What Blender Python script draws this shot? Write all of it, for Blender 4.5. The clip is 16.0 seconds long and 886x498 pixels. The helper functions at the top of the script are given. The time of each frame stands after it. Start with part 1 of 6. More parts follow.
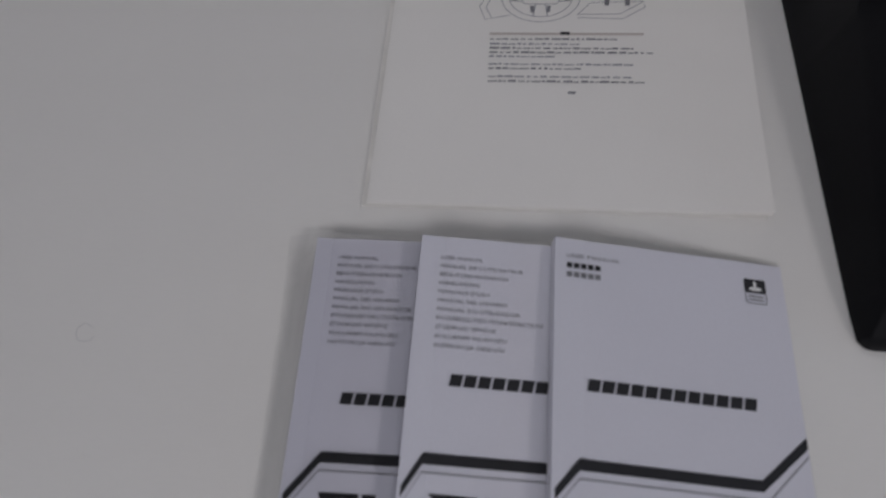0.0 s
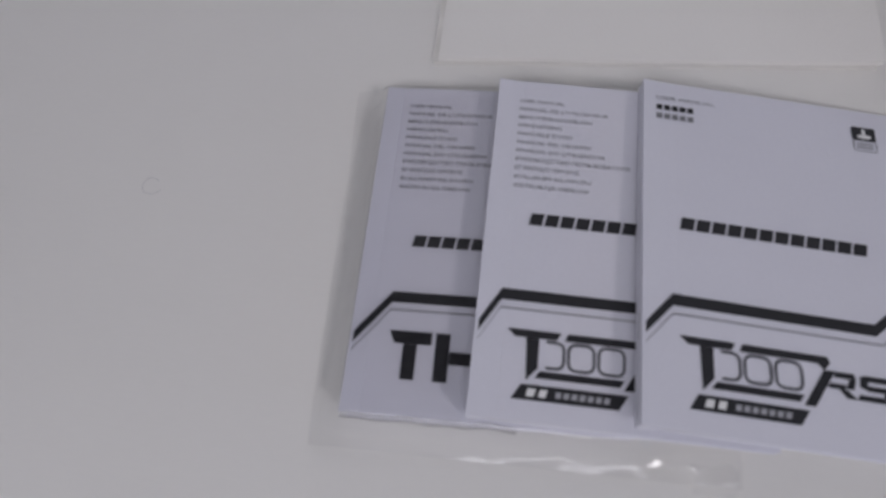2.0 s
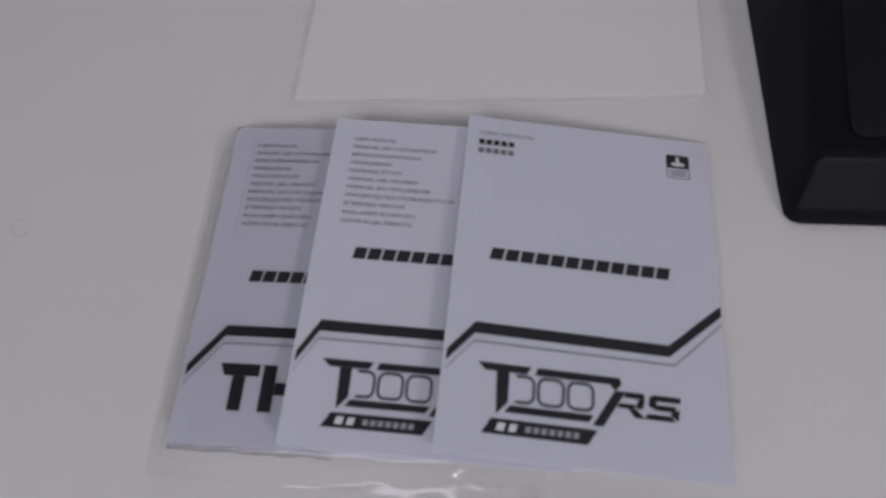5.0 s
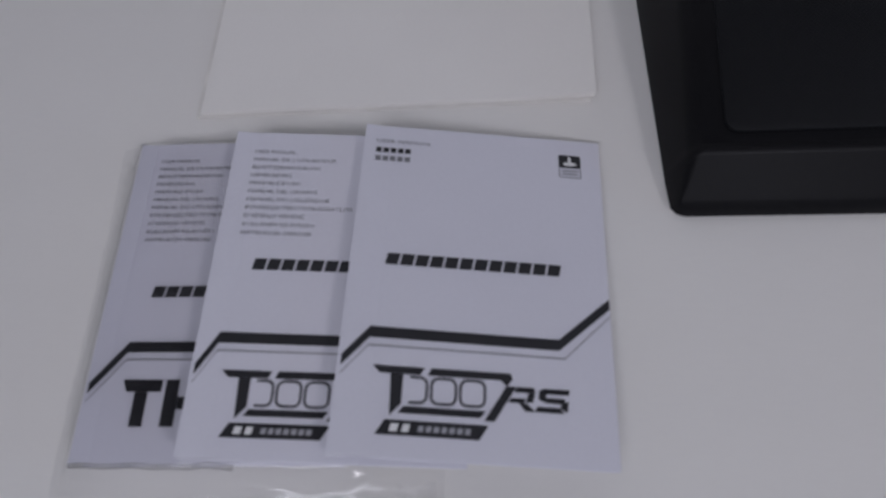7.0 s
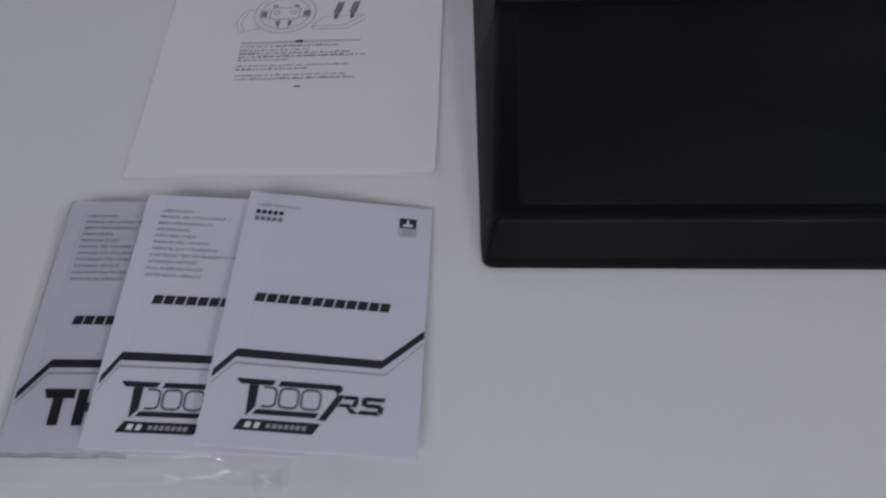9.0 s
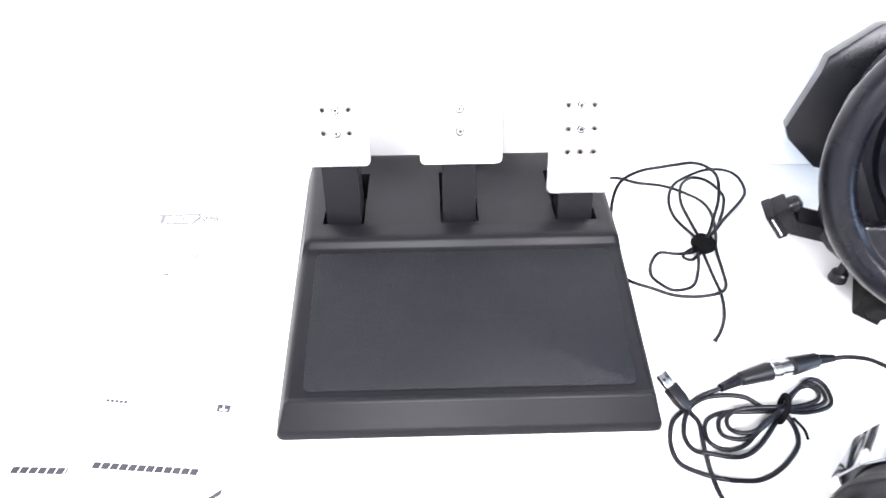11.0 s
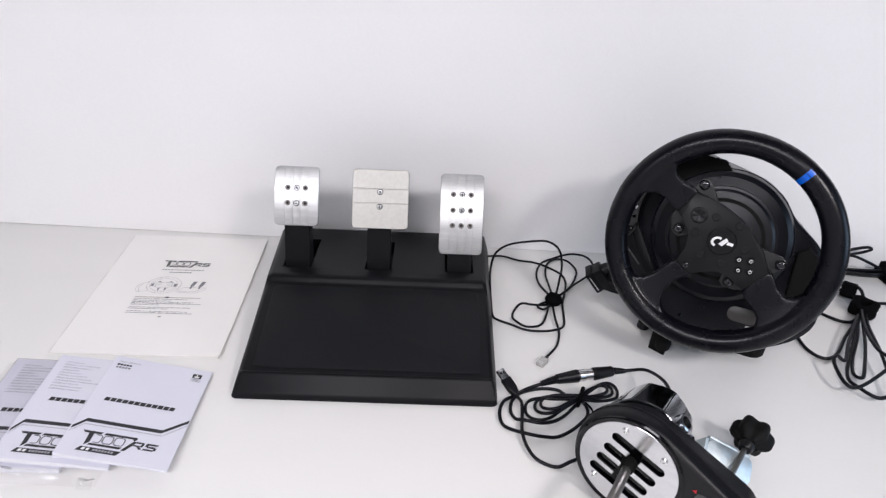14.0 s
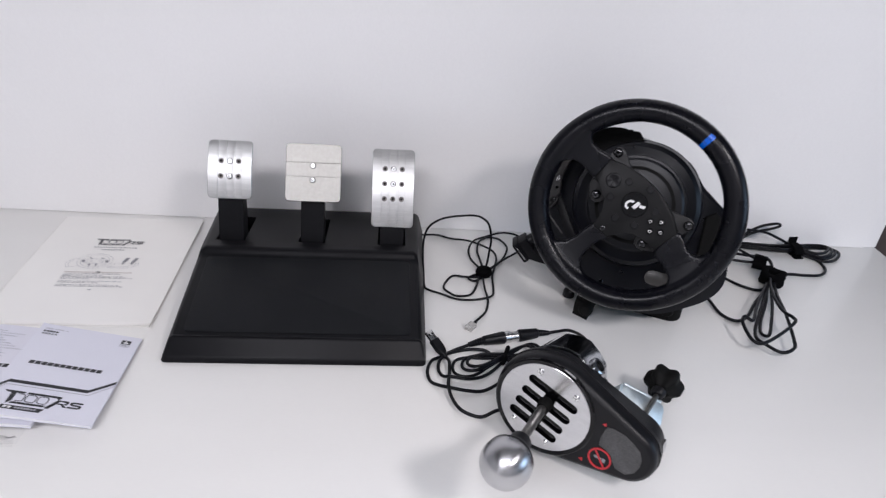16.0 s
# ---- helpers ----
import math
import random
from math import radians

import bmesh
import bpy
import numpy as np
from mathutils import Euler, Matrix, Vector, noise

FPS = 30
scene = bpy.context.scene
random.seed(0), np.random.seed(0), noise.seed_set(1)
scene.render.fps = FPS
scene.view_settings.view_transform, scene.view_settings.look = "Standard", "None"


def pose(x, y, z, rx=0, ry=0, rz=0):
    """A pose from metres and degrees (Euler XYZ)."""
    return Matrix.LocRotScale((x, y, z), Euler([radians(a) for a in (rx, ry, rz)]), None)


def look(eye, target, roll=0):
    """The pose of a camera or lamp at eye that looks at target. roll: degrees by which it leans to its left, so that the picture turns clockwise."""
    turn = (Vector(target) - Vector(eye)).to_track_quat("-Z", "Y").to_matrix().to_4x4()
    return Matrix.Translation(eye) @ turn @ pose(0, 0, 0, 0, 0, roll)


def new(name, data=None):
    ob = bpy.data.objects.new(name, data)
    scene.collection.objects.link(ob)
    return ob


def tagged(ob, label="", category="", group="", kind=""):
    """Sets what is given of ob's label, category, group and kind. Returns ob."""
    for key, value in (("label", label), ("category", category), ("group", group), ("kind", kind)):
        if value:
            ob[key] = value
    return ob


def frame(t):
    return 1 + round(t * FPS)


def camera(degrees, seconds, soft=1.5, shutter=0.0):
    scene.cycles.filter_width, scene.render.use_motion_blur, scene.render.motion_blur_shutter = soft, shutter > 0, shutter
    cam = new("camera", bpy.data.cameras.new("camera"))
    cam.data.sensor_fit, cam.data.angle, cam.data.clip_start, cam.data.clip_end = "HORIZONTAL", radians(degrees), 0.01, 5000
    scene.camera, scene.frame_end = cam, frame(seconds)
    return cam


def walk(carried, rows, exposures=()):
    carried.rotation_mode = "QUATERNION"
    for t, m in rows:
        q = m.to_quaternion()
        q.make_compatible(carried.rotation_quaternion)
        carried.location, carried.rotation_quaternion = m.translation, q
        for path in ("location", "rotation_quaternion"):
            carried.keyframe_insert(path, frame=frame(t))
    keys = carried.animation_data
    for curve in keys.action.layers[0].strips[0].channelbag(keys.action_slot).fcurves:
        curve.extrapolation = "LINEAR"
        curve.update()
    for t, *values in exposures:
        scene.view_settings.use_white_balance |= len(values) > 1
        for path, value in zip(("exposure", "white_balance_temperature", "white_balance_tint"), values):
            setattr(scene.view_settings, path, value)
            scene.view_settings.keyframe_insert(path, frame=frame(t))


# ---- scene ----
cam = camera(67.9, 16.0, soft=1.2, shutter=0.4)
# the camera stays focused on the far end of the table
cam.data.dof.use_dof, cam.data.dof.focus_distance, cam.data.dof.aperture_fstop = True, 0.92, 12.0
PATH = [
    (0, (-0.166, -0.1, 0.321), (-0.383, 0.709, -1.495), -11.0),
    (0.5, (-0.173, -0.116, 0.305), (-0.431, 0.689, -1.508), -13.2),
    (1, (-0.186, -0.135, 0.29), (-0.476, 0.647, -1.527), -15.4),
    (1.5, (-0.188, -0.15, 0.278), (-0.5, 0.608, -1.546), -17.0),
    (2, (-0.182, -0.155, 0.282), (-0.512, 0.594, -1.544), -17.9),
    (2.5, (-0.172, -0.156, 0.283), (-0.509, 0.603, -1.536), -17.7),
    (3, (-0.156, -0.157, 0.286), (-0.513, 0.608, -1.527), -18.9),
    (3.5, (-0.147, -0.158, 0.286), (-0.514, 0.613, -1.523), -19.3),
    (4, (-0.131, -0.153, 0.287), (-0.497, 0.632, -1.516), -19.2),
    (4.5, (-0.116, -0.145, 0.287), (-0.471, 0.645, -1.516), -19.1),
    (7, (-0.07, -0.146, 0.288), (-0.319, 0.675, -1.518), -15.9),
    (7.5, (-0.059, -0.152, 0.293), (-0.299, 0.675, -1.512), -15.2),
    (8, (-0.042, -0.159, 0.308), (-0.248, 0.678, -1.497), -12.6),
    (8.5, (-0.03, -0.168, 0.33), (-0.215, 0.68, -1.472), -10.7),
    (9, (0.007, -0.176, 0.368), (-0.153, 0.737, -1.405), -8.7),
    (9.5, (0.046, -0.196, 0.42), (-0.061, 0.836, -1.29), -6.6),
    (10, (0.083, -0.224, 0.464), (0.089, 0.969, -1.141), -2.8),
    (10.2, (0.095, -0.222, 0.463), (0.145, 1.028, -1.098), -1.3),
    (12.3, (0.196, -0.441, 0.57), (0.062, 1.125, -0.667), -0.5),
    (12.5, (0.207, -0.453, 0.571), (0.039, 1.124, -0.648), -1.4),
    (13, (0.214, -0.483, 0.575), (0.041, 1.121, -0.607), -1.5),
    (13.5, (0.225, -0.532, 0.584), (0.168, 1.134, -0.521), 1.1),
    (14, (0.23, -0.57, 0.589), (0.274, 1.115, -0.486), 3.0),
    (14.5, (0.203, -0.545, 0.566), (0.334, 1.162, -0.469), 4.8),
    (15, (0.209, -0.495, 0.523), (0.434, 1.183, -0.543), 8.0),
    (15.5, (0.221, -0.534, 0.512), (0.46, 1.141, -0.554), 7.9),
    (16, (0.264, -0.634, 0.545), (0.443, 1.083, -0.465), 4.8),
]

# exposure and white balance along the way
EXPOSURES = [
    (0.0, -1.11, 6300, 16), (0.5, -0.94, 6280, 15), (1.5, -1.05, 6230, 16), (2.0, -0.83, 6230, 18), (3.0, -0.83, 6230, 20), (4.5, -0.97, 6230, 20), (7.0, -1.01, 6020, 19), (8.0, -1.18, 6000, 18),
    (8.5, -1.13, 5980, 18), (9.0, -1.08, 5970, 18), (9.5, -0.35, 6130, 17), (9.7, 0.64, 6200, 17), (9.9, 2.36, 6250, 16), (10.0, 2.80, 6250, 16), (10.2, 2.75, 6250, 16), (12.3, 1.77, 6250, 17),
    (12.6, 1.32, 6200, 17), (13.0, 0.86, 6290, 16), (13.5, 0.53, 6320, 17), (14.0, 0.23, 6320, 17), (14.5, 0.09, 6280, 17), (15.0, -0.12, 6250, 17), (15.5, 0.01, 6230, 17), (16.0, -0.01, 6240, 17),
]
walk(cam, [(t, look(eye, target, roll)) for t, eye, target, roll in PATH], EXPOSURES)

# ---------------------------------------------------------------- light
world = bpy.data.worlds.new("room_air")
scene.world = world
world.use_nodes = True
world.node_tree.nodes["Background"].inputs[0].default_value = (0.75, 0.8, 0.9, 1)
world.node_tree.nodes["Background"].inputs[1].default_value = 0.05


def unseen_lamp(name, x, y, z, sx, sy, watts, colour):
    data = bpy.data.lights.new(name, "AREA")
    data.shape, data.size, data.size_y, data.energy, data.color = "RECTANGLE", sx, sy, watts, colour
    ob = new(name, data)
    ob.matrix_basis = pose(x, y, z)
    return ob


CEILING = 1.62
# Small lamp set by shadow direction; broad second one is added fill, both unseen.
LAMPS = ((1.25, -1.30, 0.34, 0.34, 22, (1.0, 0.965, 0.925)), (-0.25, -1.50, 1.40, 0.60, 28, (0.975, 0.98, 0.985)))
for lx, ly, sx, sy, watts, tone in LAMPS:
    unseen_lamp("unseen_lamp", lx, ly, CEILING - 0.04, sx, sy, watts, tone)
daylight = unseen_lamp("window_daylight", 3.56, -0.9, 0.80, 1.7, 1.2, 20, (0.56, 0.78, 1.0))
daylight.matrix_basis = look((3.56, -0.9, 0.80), (0.4, 0.0, 0.1))

# ---------------------------------------------------------------- materials


def material(name, colour, rough=0.5, metal=0.0, grain=0.0, grain_scale=300.0, bump=0.0, bump_scale=600.0,
             blotch=0.0, blotch_scale=8.0, coat=0.0, stretch=(1, 1, 1), rough_var=0.0, spec=0.5):
    m = bpy.data.materials.new(name)
    m.use_nodes = True
    nt = m.node_tree
    b = nt.nodes["Principled BSDF"]
    b.inputs["Roughness"].default_value, b.inputs["Metallic"].default_value = rough, metal
    b.inputs["Coat Weight"].default_value, b.inputs["Coat Roughness"].default_value = coat, 0.08
    b.inputs["Specular IOR Level"].default_value = spec
    co = nt.nodes.new("ShaderNodeTexCoord")
    mp = nt.nodes.new("ShaderNodeMapping")
    mp.inputs["Scale"].default_value = stretch
    nt.links.new(co.outputs["Object"], mp.inputs["Vector"])

    def noise_at(scale, detail=4):
        n = nt.nodes.new("ShaderNodeTexNoise")
        n.inputs["Scale"].default_value, n.inputs["Detail"].default_value = scale, detail
        nt.links.new(mp.outputs["Vector"], n.inputs["Vector"])
        return n.outputs["Fac"]

    def scaled(fac, low, high):
        r = nt.nodes.new("ShaderNodeMapRange")
        r.inputs["From Min"].default_value, r.inputs["From Max"].default_value = 0.3, 0.7
        r.inputs["To Min"].default_value, r.inputs["To Max"].default_value = low, high
        nt.links.new(fac, r.inputs["Value"])
        return r.outputs["Result"]

    def times(a, bb):
        k = nt.nodes.new("ShaderNodeMath")
        k.operation = "MULTIPLY"
        nt.links.new(a, k.inputs[0])
        nt.links.new(bb, k.inputs[1])
        return k.outputs[0]
    value = times(scaled(noise_at(grain_scale), 1 - grain, 1 + grain), scaled(noise_at(blotch_scale, 3), 1 - blotch, 1 + blotch))
    mix = nt.nodes.new("ShaderNodeVectorMath")
    mix.operation = "SCALE"
    mix.inputs[0].default_value = colour
    nt.links.new(value, mix.inputs["Scale"])
    nt.links.new(mix.outputs[0], b.inputs["Base Color"])
    if rough_var:
        nt.links.new(scaled(noise_at(blotch_scale * 2.3, 5), rough * (1 - rough_var), min(1, rough * (1 + rough_var))), b.inputs["Roughness"])
    if bump:
        bp = nt.nodes.new("ShaderNodeBump")
        bp.inputs["Strength"].default_value, bp.inputs["Distance"].default_value = 1.0, bump
        nt.links.new(noise_at(bump_scale, 3), bp.inputs["Height"])
        nt.links.new(bp.outputs["Normal"], b.inputs["Normal"])
    return m


def weave(m, scale, depth):
    """A fine diagonal weave pressed into a sheet."""
    nt = m.node_tree
    co = nt.nodes.new("ShaderNodeTexCoord")
    heights = []
    for turn in (45, -45):
        mp = nt.nodes.new("ShaderNodeMapping")
        mp.inputs["Rotation"].default_value = (0, 0, radians(turn))
        w = nt.nodes.new("ShaderNodeTexWave")
        w.inputs["Scale"].default_value = scale
        nt.links.new(co.outputs["Object"], mp.inputs["Vector"])
        nt.links.new(mp.outputs["Vector"], w.inputs["Vector"])
        heights.append(w.outputs["Fac"])
    k = nt.nodes.new("ShaderNodeMath")
    k.operation = "MAXIMUM"
    nt.links.new(heights[0], k.inputs[0])
    nt.links.new(heights[1], k.inputs[1])
    bp = nt.nodes.new("ShaderNodeBump")
    bp.inputs["Distance"].default_value = depth
    nt.links.new(k.outputs[0], bp.inputs["Height"])
    nt.links.new(bp.outputs["Normal"], nt.nodes["Principled BSDF"].inputs["Normal"])
    return m


def turned(m, centre, axis, amount):
    """Fine lathe marks round an axis through centre, which draw the highlights out into sectors."""
    nt = m.node_tree
    geo = nt.nodes.new("ShaderNodeNewGeometry")
    off = nt.nodes.new("ShaderNodeVectorMath")
    off.operation = "SUBTRACT"
    off.inputs[1].default_value = centre
    nt.links.new(geo.outputs["Position"], off.inputs[0])
    cr = nt.nodes.new("ShaderNodeVectorMath")
    cr.operation = "CROSS_PRODUCT"
    cr.inputs[0].default_value = axis
    nt.links.new(off.outputs[0], cr.inputs[1])
    b = nt.nodes["Principled BSDF"]
    b.inputs["Anisotropic"].default_value, b.inputs["Anisotropic Rotation"].default_value = amount, 0.25
    nt.links.new(cr.outputs[0], b.inputs["Tangent"])
    return m


def film(name):
    """Thin clear plastic film: see-through, with a gloss."""
    m = bpy.data.materials.new(name)
    m.use_nodes = True
    nt = m.node_tree
    nt.nodes.remove(nt.nodes["Principled BSDF"])
    clear = nt.nodes.new("ShaderNodeBsdfTransparent")
    clear.inputs[0].default_value = (0.95, 0.95, 0.953, 1)
    gloss = nt.nodes.new("ShaderNodeBsdfGlossy")
    gloss.inputs["Roughness"].default_value = 0.16
    fr = nt.nodes.new("ShaderNodeFresnel")
    fr.inputs["IOR"].default_value = 1.5
    mix = nt.nodes.new("ShaderNodeMixShader")
    nt.links.new(fr.outputs[0], mix.inputs[0])
    nt.links.new(clear.outputs[0], mix.inputs[1])
    nt.links.new(gloss.outputs[0], mix.inputs[2])
    nt.links.new(mix.outputs[0], nt.nodes["Material Output"].inputs[0])
    return m


TABLE = material("white_laminate", (0.82, 0.81, 0.785), 0.30, grain=0.006, grain_scale=140, blotch=0.012, blotch_scale=3, stretch=(0.8, 4, 1))
WALL = material("white_wall", (0.88, 0.872, 0.868), 0.42, grain=0.01, grain_scale=300, bump=0.0002, bump_scale=120, blotch=0.02, blotch_scale=2.5)
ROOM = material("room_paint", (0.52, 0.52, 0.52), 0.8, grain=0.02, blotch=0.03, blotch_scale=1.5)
# Unseen ceiling is kept darker than the walls to dim bounce and reflections.
CEIL = material("ceiling_low_bounce", (0.16, 0.16, 0.16), 0.8, grain=0.02, blotch=0.03, blotch_scale=1.5)
FLOORM = material("floor_grey", (0.12, 0.11, 0.10), 0.5, grain=0.05, grain_scale=80, blotch=0.08, blotch_scale=2)
BROWN = material("brown_wood", (0.085, 0.066, 0.060), 0.5, grain=0.15, grain_scale=40, blotch=0.15, blotch_scale=3, stretch=(1, 1, 0.15))
PAPER = material("offwhite_paper", (0.86, 0.845, 0.815), 0.75, grain=0.012, grain_scale=900, bump=0.00004, bump_scale=900, blotch=0.012, blotch_scale=12)
PAPER_EDGE = material("paper_edges", (0.76, 0.745, 0.71), 0.8, grain=0.12, grain_scale=300, stretch=(0.1, 0.1, 12))
COVER = material("cool_white_cover", (0.695, 0.695, 0.768), 0.42, grain=0.012, grain_scale=700, bump=0.00003, bump_scale=500, blotch=0.012, blotch_scale=15)
COVER_EDGE = material("booklet_page_edges", (0.68, 0.68, 0.70), 0.8, grain=0.10, grain_scale=300, stretch=(0.1, 0.1, 12))
INK = material("black_ink", (0.018, 0.018, 0.022), 0.5, grain=0.08, grain_scale=900, blotch=0.06, blotch_scale=60)
INK_SOFT = material("grey_ink", (0.23, 0.23, 0.25), 0.6, grain=0.15, grain_scale=1500, blotch=0.1, blotch_scale=90)
INK_LINE = material("dark_grey_ink", (0.11, 0.11, 0.125), 0.6, grain=0.15, grain_scale=1500)
INK_SHEET = material("faded_black_ink", (0.13, 0.13, 0.135), 0.7, grain=0.2, grain_scale=1500)
INK_PALE = material("pale_grey_ink", (0.36, 0.36, 0.39), 0.6, grain=0.1, grain_scale=1500)
THREAD = material("grey_thread", (0.58, 0.58, 0.58), 0.8, grain=0.1, grain_scale=1500)
PAPER_BAR = material("pale_print", (0.55, 0.50, 0.47), 0.7, grain=0.05, grain_scale=900)
PLASTIC = material("black_moulded_plastic", (0.0064, 0.0064, 0.0078), 0.40, spec=0.13, grain=0.08, grain_scale=400, bump=0.00002, bump_scale=1400, blotch=0.12, blotch_scale=9)
PLASTIC_DARK = material("black_recess_plastic", (0.004, 0.004, 0.004), 0.7, spec=0.15, grain=0.1, grain_scale=300, bump=0.0001, bump_scale=900)
MAT = weave(material("ribbed_heel_plate", (0.0050, 0.0056, 0.0073), 0.42, spec=0.20, grain=0.06, grain_scale=200, blotch=0.06, blotch_scale=7), 190, 0.00025)
LEATHER = material("black_rubber_grip", (0.0030, 0.0032, 0.0054), 0.28, spec=0.22, grain=0.06, grain_scale=500, bump=0.00004, bump_scale=1500, blotch=0.1, blotch_scale=12, rough_var=0.15)
SATIN = material("black_satin_plastic", (0.0058, 0.0058, 0.0074), 0.36, spec=0.23, grain=0.06, grain_scale=500, bump=0.00005, bump_scale=1800, blotch=0.1, blotch_scale=14, rough_var=0.08)
HUBM = material("grey_black_hub_plastic", (0.0072, 0.0072, 0.0078), 0.42, spec=0.18, grain=0.06, grain_scale=500, bump=0.00006, bump_scale=1800, blotch=0.1, blotch_scale=14, rough_var=0.2)
GLOSS = material("black_gloss_plastic", (0.003, 0.003, 0.004), 0.08, spec=0.3, grain=0.05, blotch=0.05)
HOUSING = material("dark_housing_plastic", (0.0032, 0.0036, 0.0062), 0.33, spec=0.25, grain=0.05, grain_scale=400, bump=0.00006, bump_scale=1500, blotch=0.12, blotch_scale=8, rough_var=0.2)
ALU = material("brushed_aluminium", (0.61, 0.61, 0.605), 0.43, metal=1, grain=0.07, grain_scale=130, bump=0.000014, bump_scale=130, blotch=0.10, blotch_scale=16, stretch=(0.3, 5, 5), rough_var=0.2)
ALU_FLAT = material("matt_aluminium", (0.325, 0.317, 0.297), 0.46, metal=1, grain=0.05, grain_scale=200, bump=0.00002, bump_scale=300, blotch=0.02, blotch_scale=14)
LEVER = material("dull_bare_steel", (0.26, 0.25, 0.235), 0.34, metal=1, grain=0.12, grain_scale=300, blotch=0.15, blotch_scale=40, stretch=(1, 1, 0.3))
PADDLE = material("dark_grey_paddle_metal", (0.018, 0.0175, 0.018), 0.36, spec=0.4, grain=0.08, grain_scale=400, blotch=0.1, blotch_scale=30)
BLACKSCREW = material("black_screw_steel", (0.09, 0.09, 0.095), 0.09, metal=1, grain=0.08, grain_scale=300)
BRACKET = material("dull_grey_bracket", (0.060, 0.058, 0.057), 0.32, spec=0.4, grain=0.1, grain_scale=300, blotch=0.12, blotch_scale=40)
SCREW = material("dark_screw_steel", (0.30, 0.30, 0.30), 0.24, metal=1, grain=0.08, grain_scale=300)
RIMDARK = material("dark_bolt_steel", (0.13, 0.12, 0.115), 0.35, metal=1, grain=0.1, grain_scale=300)
STEEL = material("bright_steel", (0.72, 0.72, 0.72), 0.22, metal=1, grain=0.05, grain_scale=300, blotch=0.05)
CHROME = material("dark_chrome", (0.50, 0.51, 0.53), 0.10, metal=1, grain=0.02, grain_scale=100, blotch=0.04, blotch_scale=10)
DISC = material("satin_steel_plate", (0.60, 0.60, 0.615), 0.22, metal=1, grain=0.05, grain_scale=200, bump=0.00002, bump_scale=200, blotch=0.05, blotch_scale=20, stretch=(1, 1, 8))
ZINC = material("zinc_plated_steel", (0.70, 0.77, 0.79), 0.52, metal=1, grain=0.05, grain_scale=250, blotch=0.08, blotch_scale=30, rough_var=0.25)
KNOB = material("satin_knob_metal", (0.52, 0.52, 0.535), 0.27, metal=1, grain=0.04, grain_scale=200, blotch=0.03, stretch=(8, 1, 1))
FELT = material("grey_felt_patch", (0.075, 0.075, 0.077), 0.95, grain=0.35, grain_scale=900, bump=0.0004, bump_scale=1200, blotch=0.15, blotch_scale=60)
RED = material("red_print", (0.48, 0.022, 0.03), 0.45, grain=0.05)
BLUE = material("blue_marker", (0.0, 0.11, 0.62), 0.25, grain=0.05)
WHITE = material("white_print", (0.80, 0.80, 0.80), 0.4, grain=0.02)
RUBBER = material("black_cable_rubber", (0.004, 0.0042, 0.0062), 0.34, spec=0.2, grain=0.06, grain_scale=500, blotch=0.1, blotch_scale=30)
VELCRO = material("black_hook_strap", (0.004, 0.004, 0.0045), 0.95, spec=0.04, grain=0.3, grain_scale=1200, bump=0.0006, bump_scale=1500)
CLEARPL = material("clear_plug_plastic", (0.40, 0.39, 0.37), 0.2, grain=0.15, grain_scale=300, coat=0.5)
FILM = film("clear_film")
LAMPW = bpy.data.materials.new("lamp_diffuser")
LAMPW.use_nodes = True
LAMPW.node_tree.nodes["Principled BSDF"].inputs["Emission Color"].default_value = (1, 0.98, 0.97, 1)
LAMPW.node_tree.nodes["Principled BSDF"].inputs["Emission Strength"].default_value = 2.5

# ---------------------------------------------------------------- building tools


def thing(name, m, label, category, group=""):
    ob = new(name)
    ob.matrix_basis = m
    ob.empty_display_size = 0.02
    return tagged(ob, label, category, group)


def finish(ob, bm, mat, angle):
    bmesh.ops.recalc_face_normals(bm, faces=bm.faces[:])
    bm.to_mesh(ob.data)
    bm.free()
    ob.data.materials.append(mat)
    for p in ob.data.polygons:
        p.use_smooth = True
    ob.data.set_sharp_from_angle(angle=radians(angle))


def part(name, bm, mat, parent, label="", m=None, angle=38):
    """Links a bmesh, given in the world or in the frame m, as one mesh under a thing or part."""
    if m is not None:
        bm.transform(m)
    root = parent
    while root.parent:
        root = root.parent
    bm.transform(root.matrix_basis.inverted())
    ob = new(name, bpy.data.meshes.new(name))
    finish(ob, bm, mat, angle)
    ob.parent = parent
    return tagged(ob, label)


def single(name, bm, mat, label, category, kind="", angle=38, group=""):
    ob = new(name, bpy.data.meshes.new(name))
    finish(ob, bm, mat, angle)
    return tagged(ob, label, category, group, kind)


def box(bm, lo, hi, bevel=0.0, seg=2):
    vs = [bm.verts.new((x, y, z)) for x in (lo[0], hi[0]) for y in (lo[1], hi[1]) for z in (lo[2], hi[2])]
    fs = [bm.faces.new([vs[i] for i in q]) for q in ((0, 1, 3, 2), (4, 6, 7, 5), (0, 4, 5, 1), (2, 3, 7, 6), (0, 2, 6, 4), (1, 5, 7, 3))]
    if bevel:
        bmesh.ops.bevel(bm, geom=list({e for f in fs for e in f.edges}), offset=bevel, segments=seg, profile=0.5, affect="EDGES")
    return bm


def prism(bm, poly, z0, z1, bevel=0.0, seg=2, both=False):
    low = [bm.verts.new((x, y, z0)) for x, y in poly]
    top = [bm.verts.new((x, y, z1)) for x, y in poly]
    n = len(poly)
    f0, f1 = bm.faces.new(low[::-1]), bm.faces.new(top)
    for i in range(n):
        bm.faces.new((low[i], low[(i + 1) % n], top[(i + 1) % n], top[i]))
    if bevel:
        edges = list(f1.edges) + (list(f0.edges) if both else [])
        bmesh.ops.bevel(bm, geom=edges, offset=bevel, segments=seg, profile=0.5, affect="EDGES")
    return bm


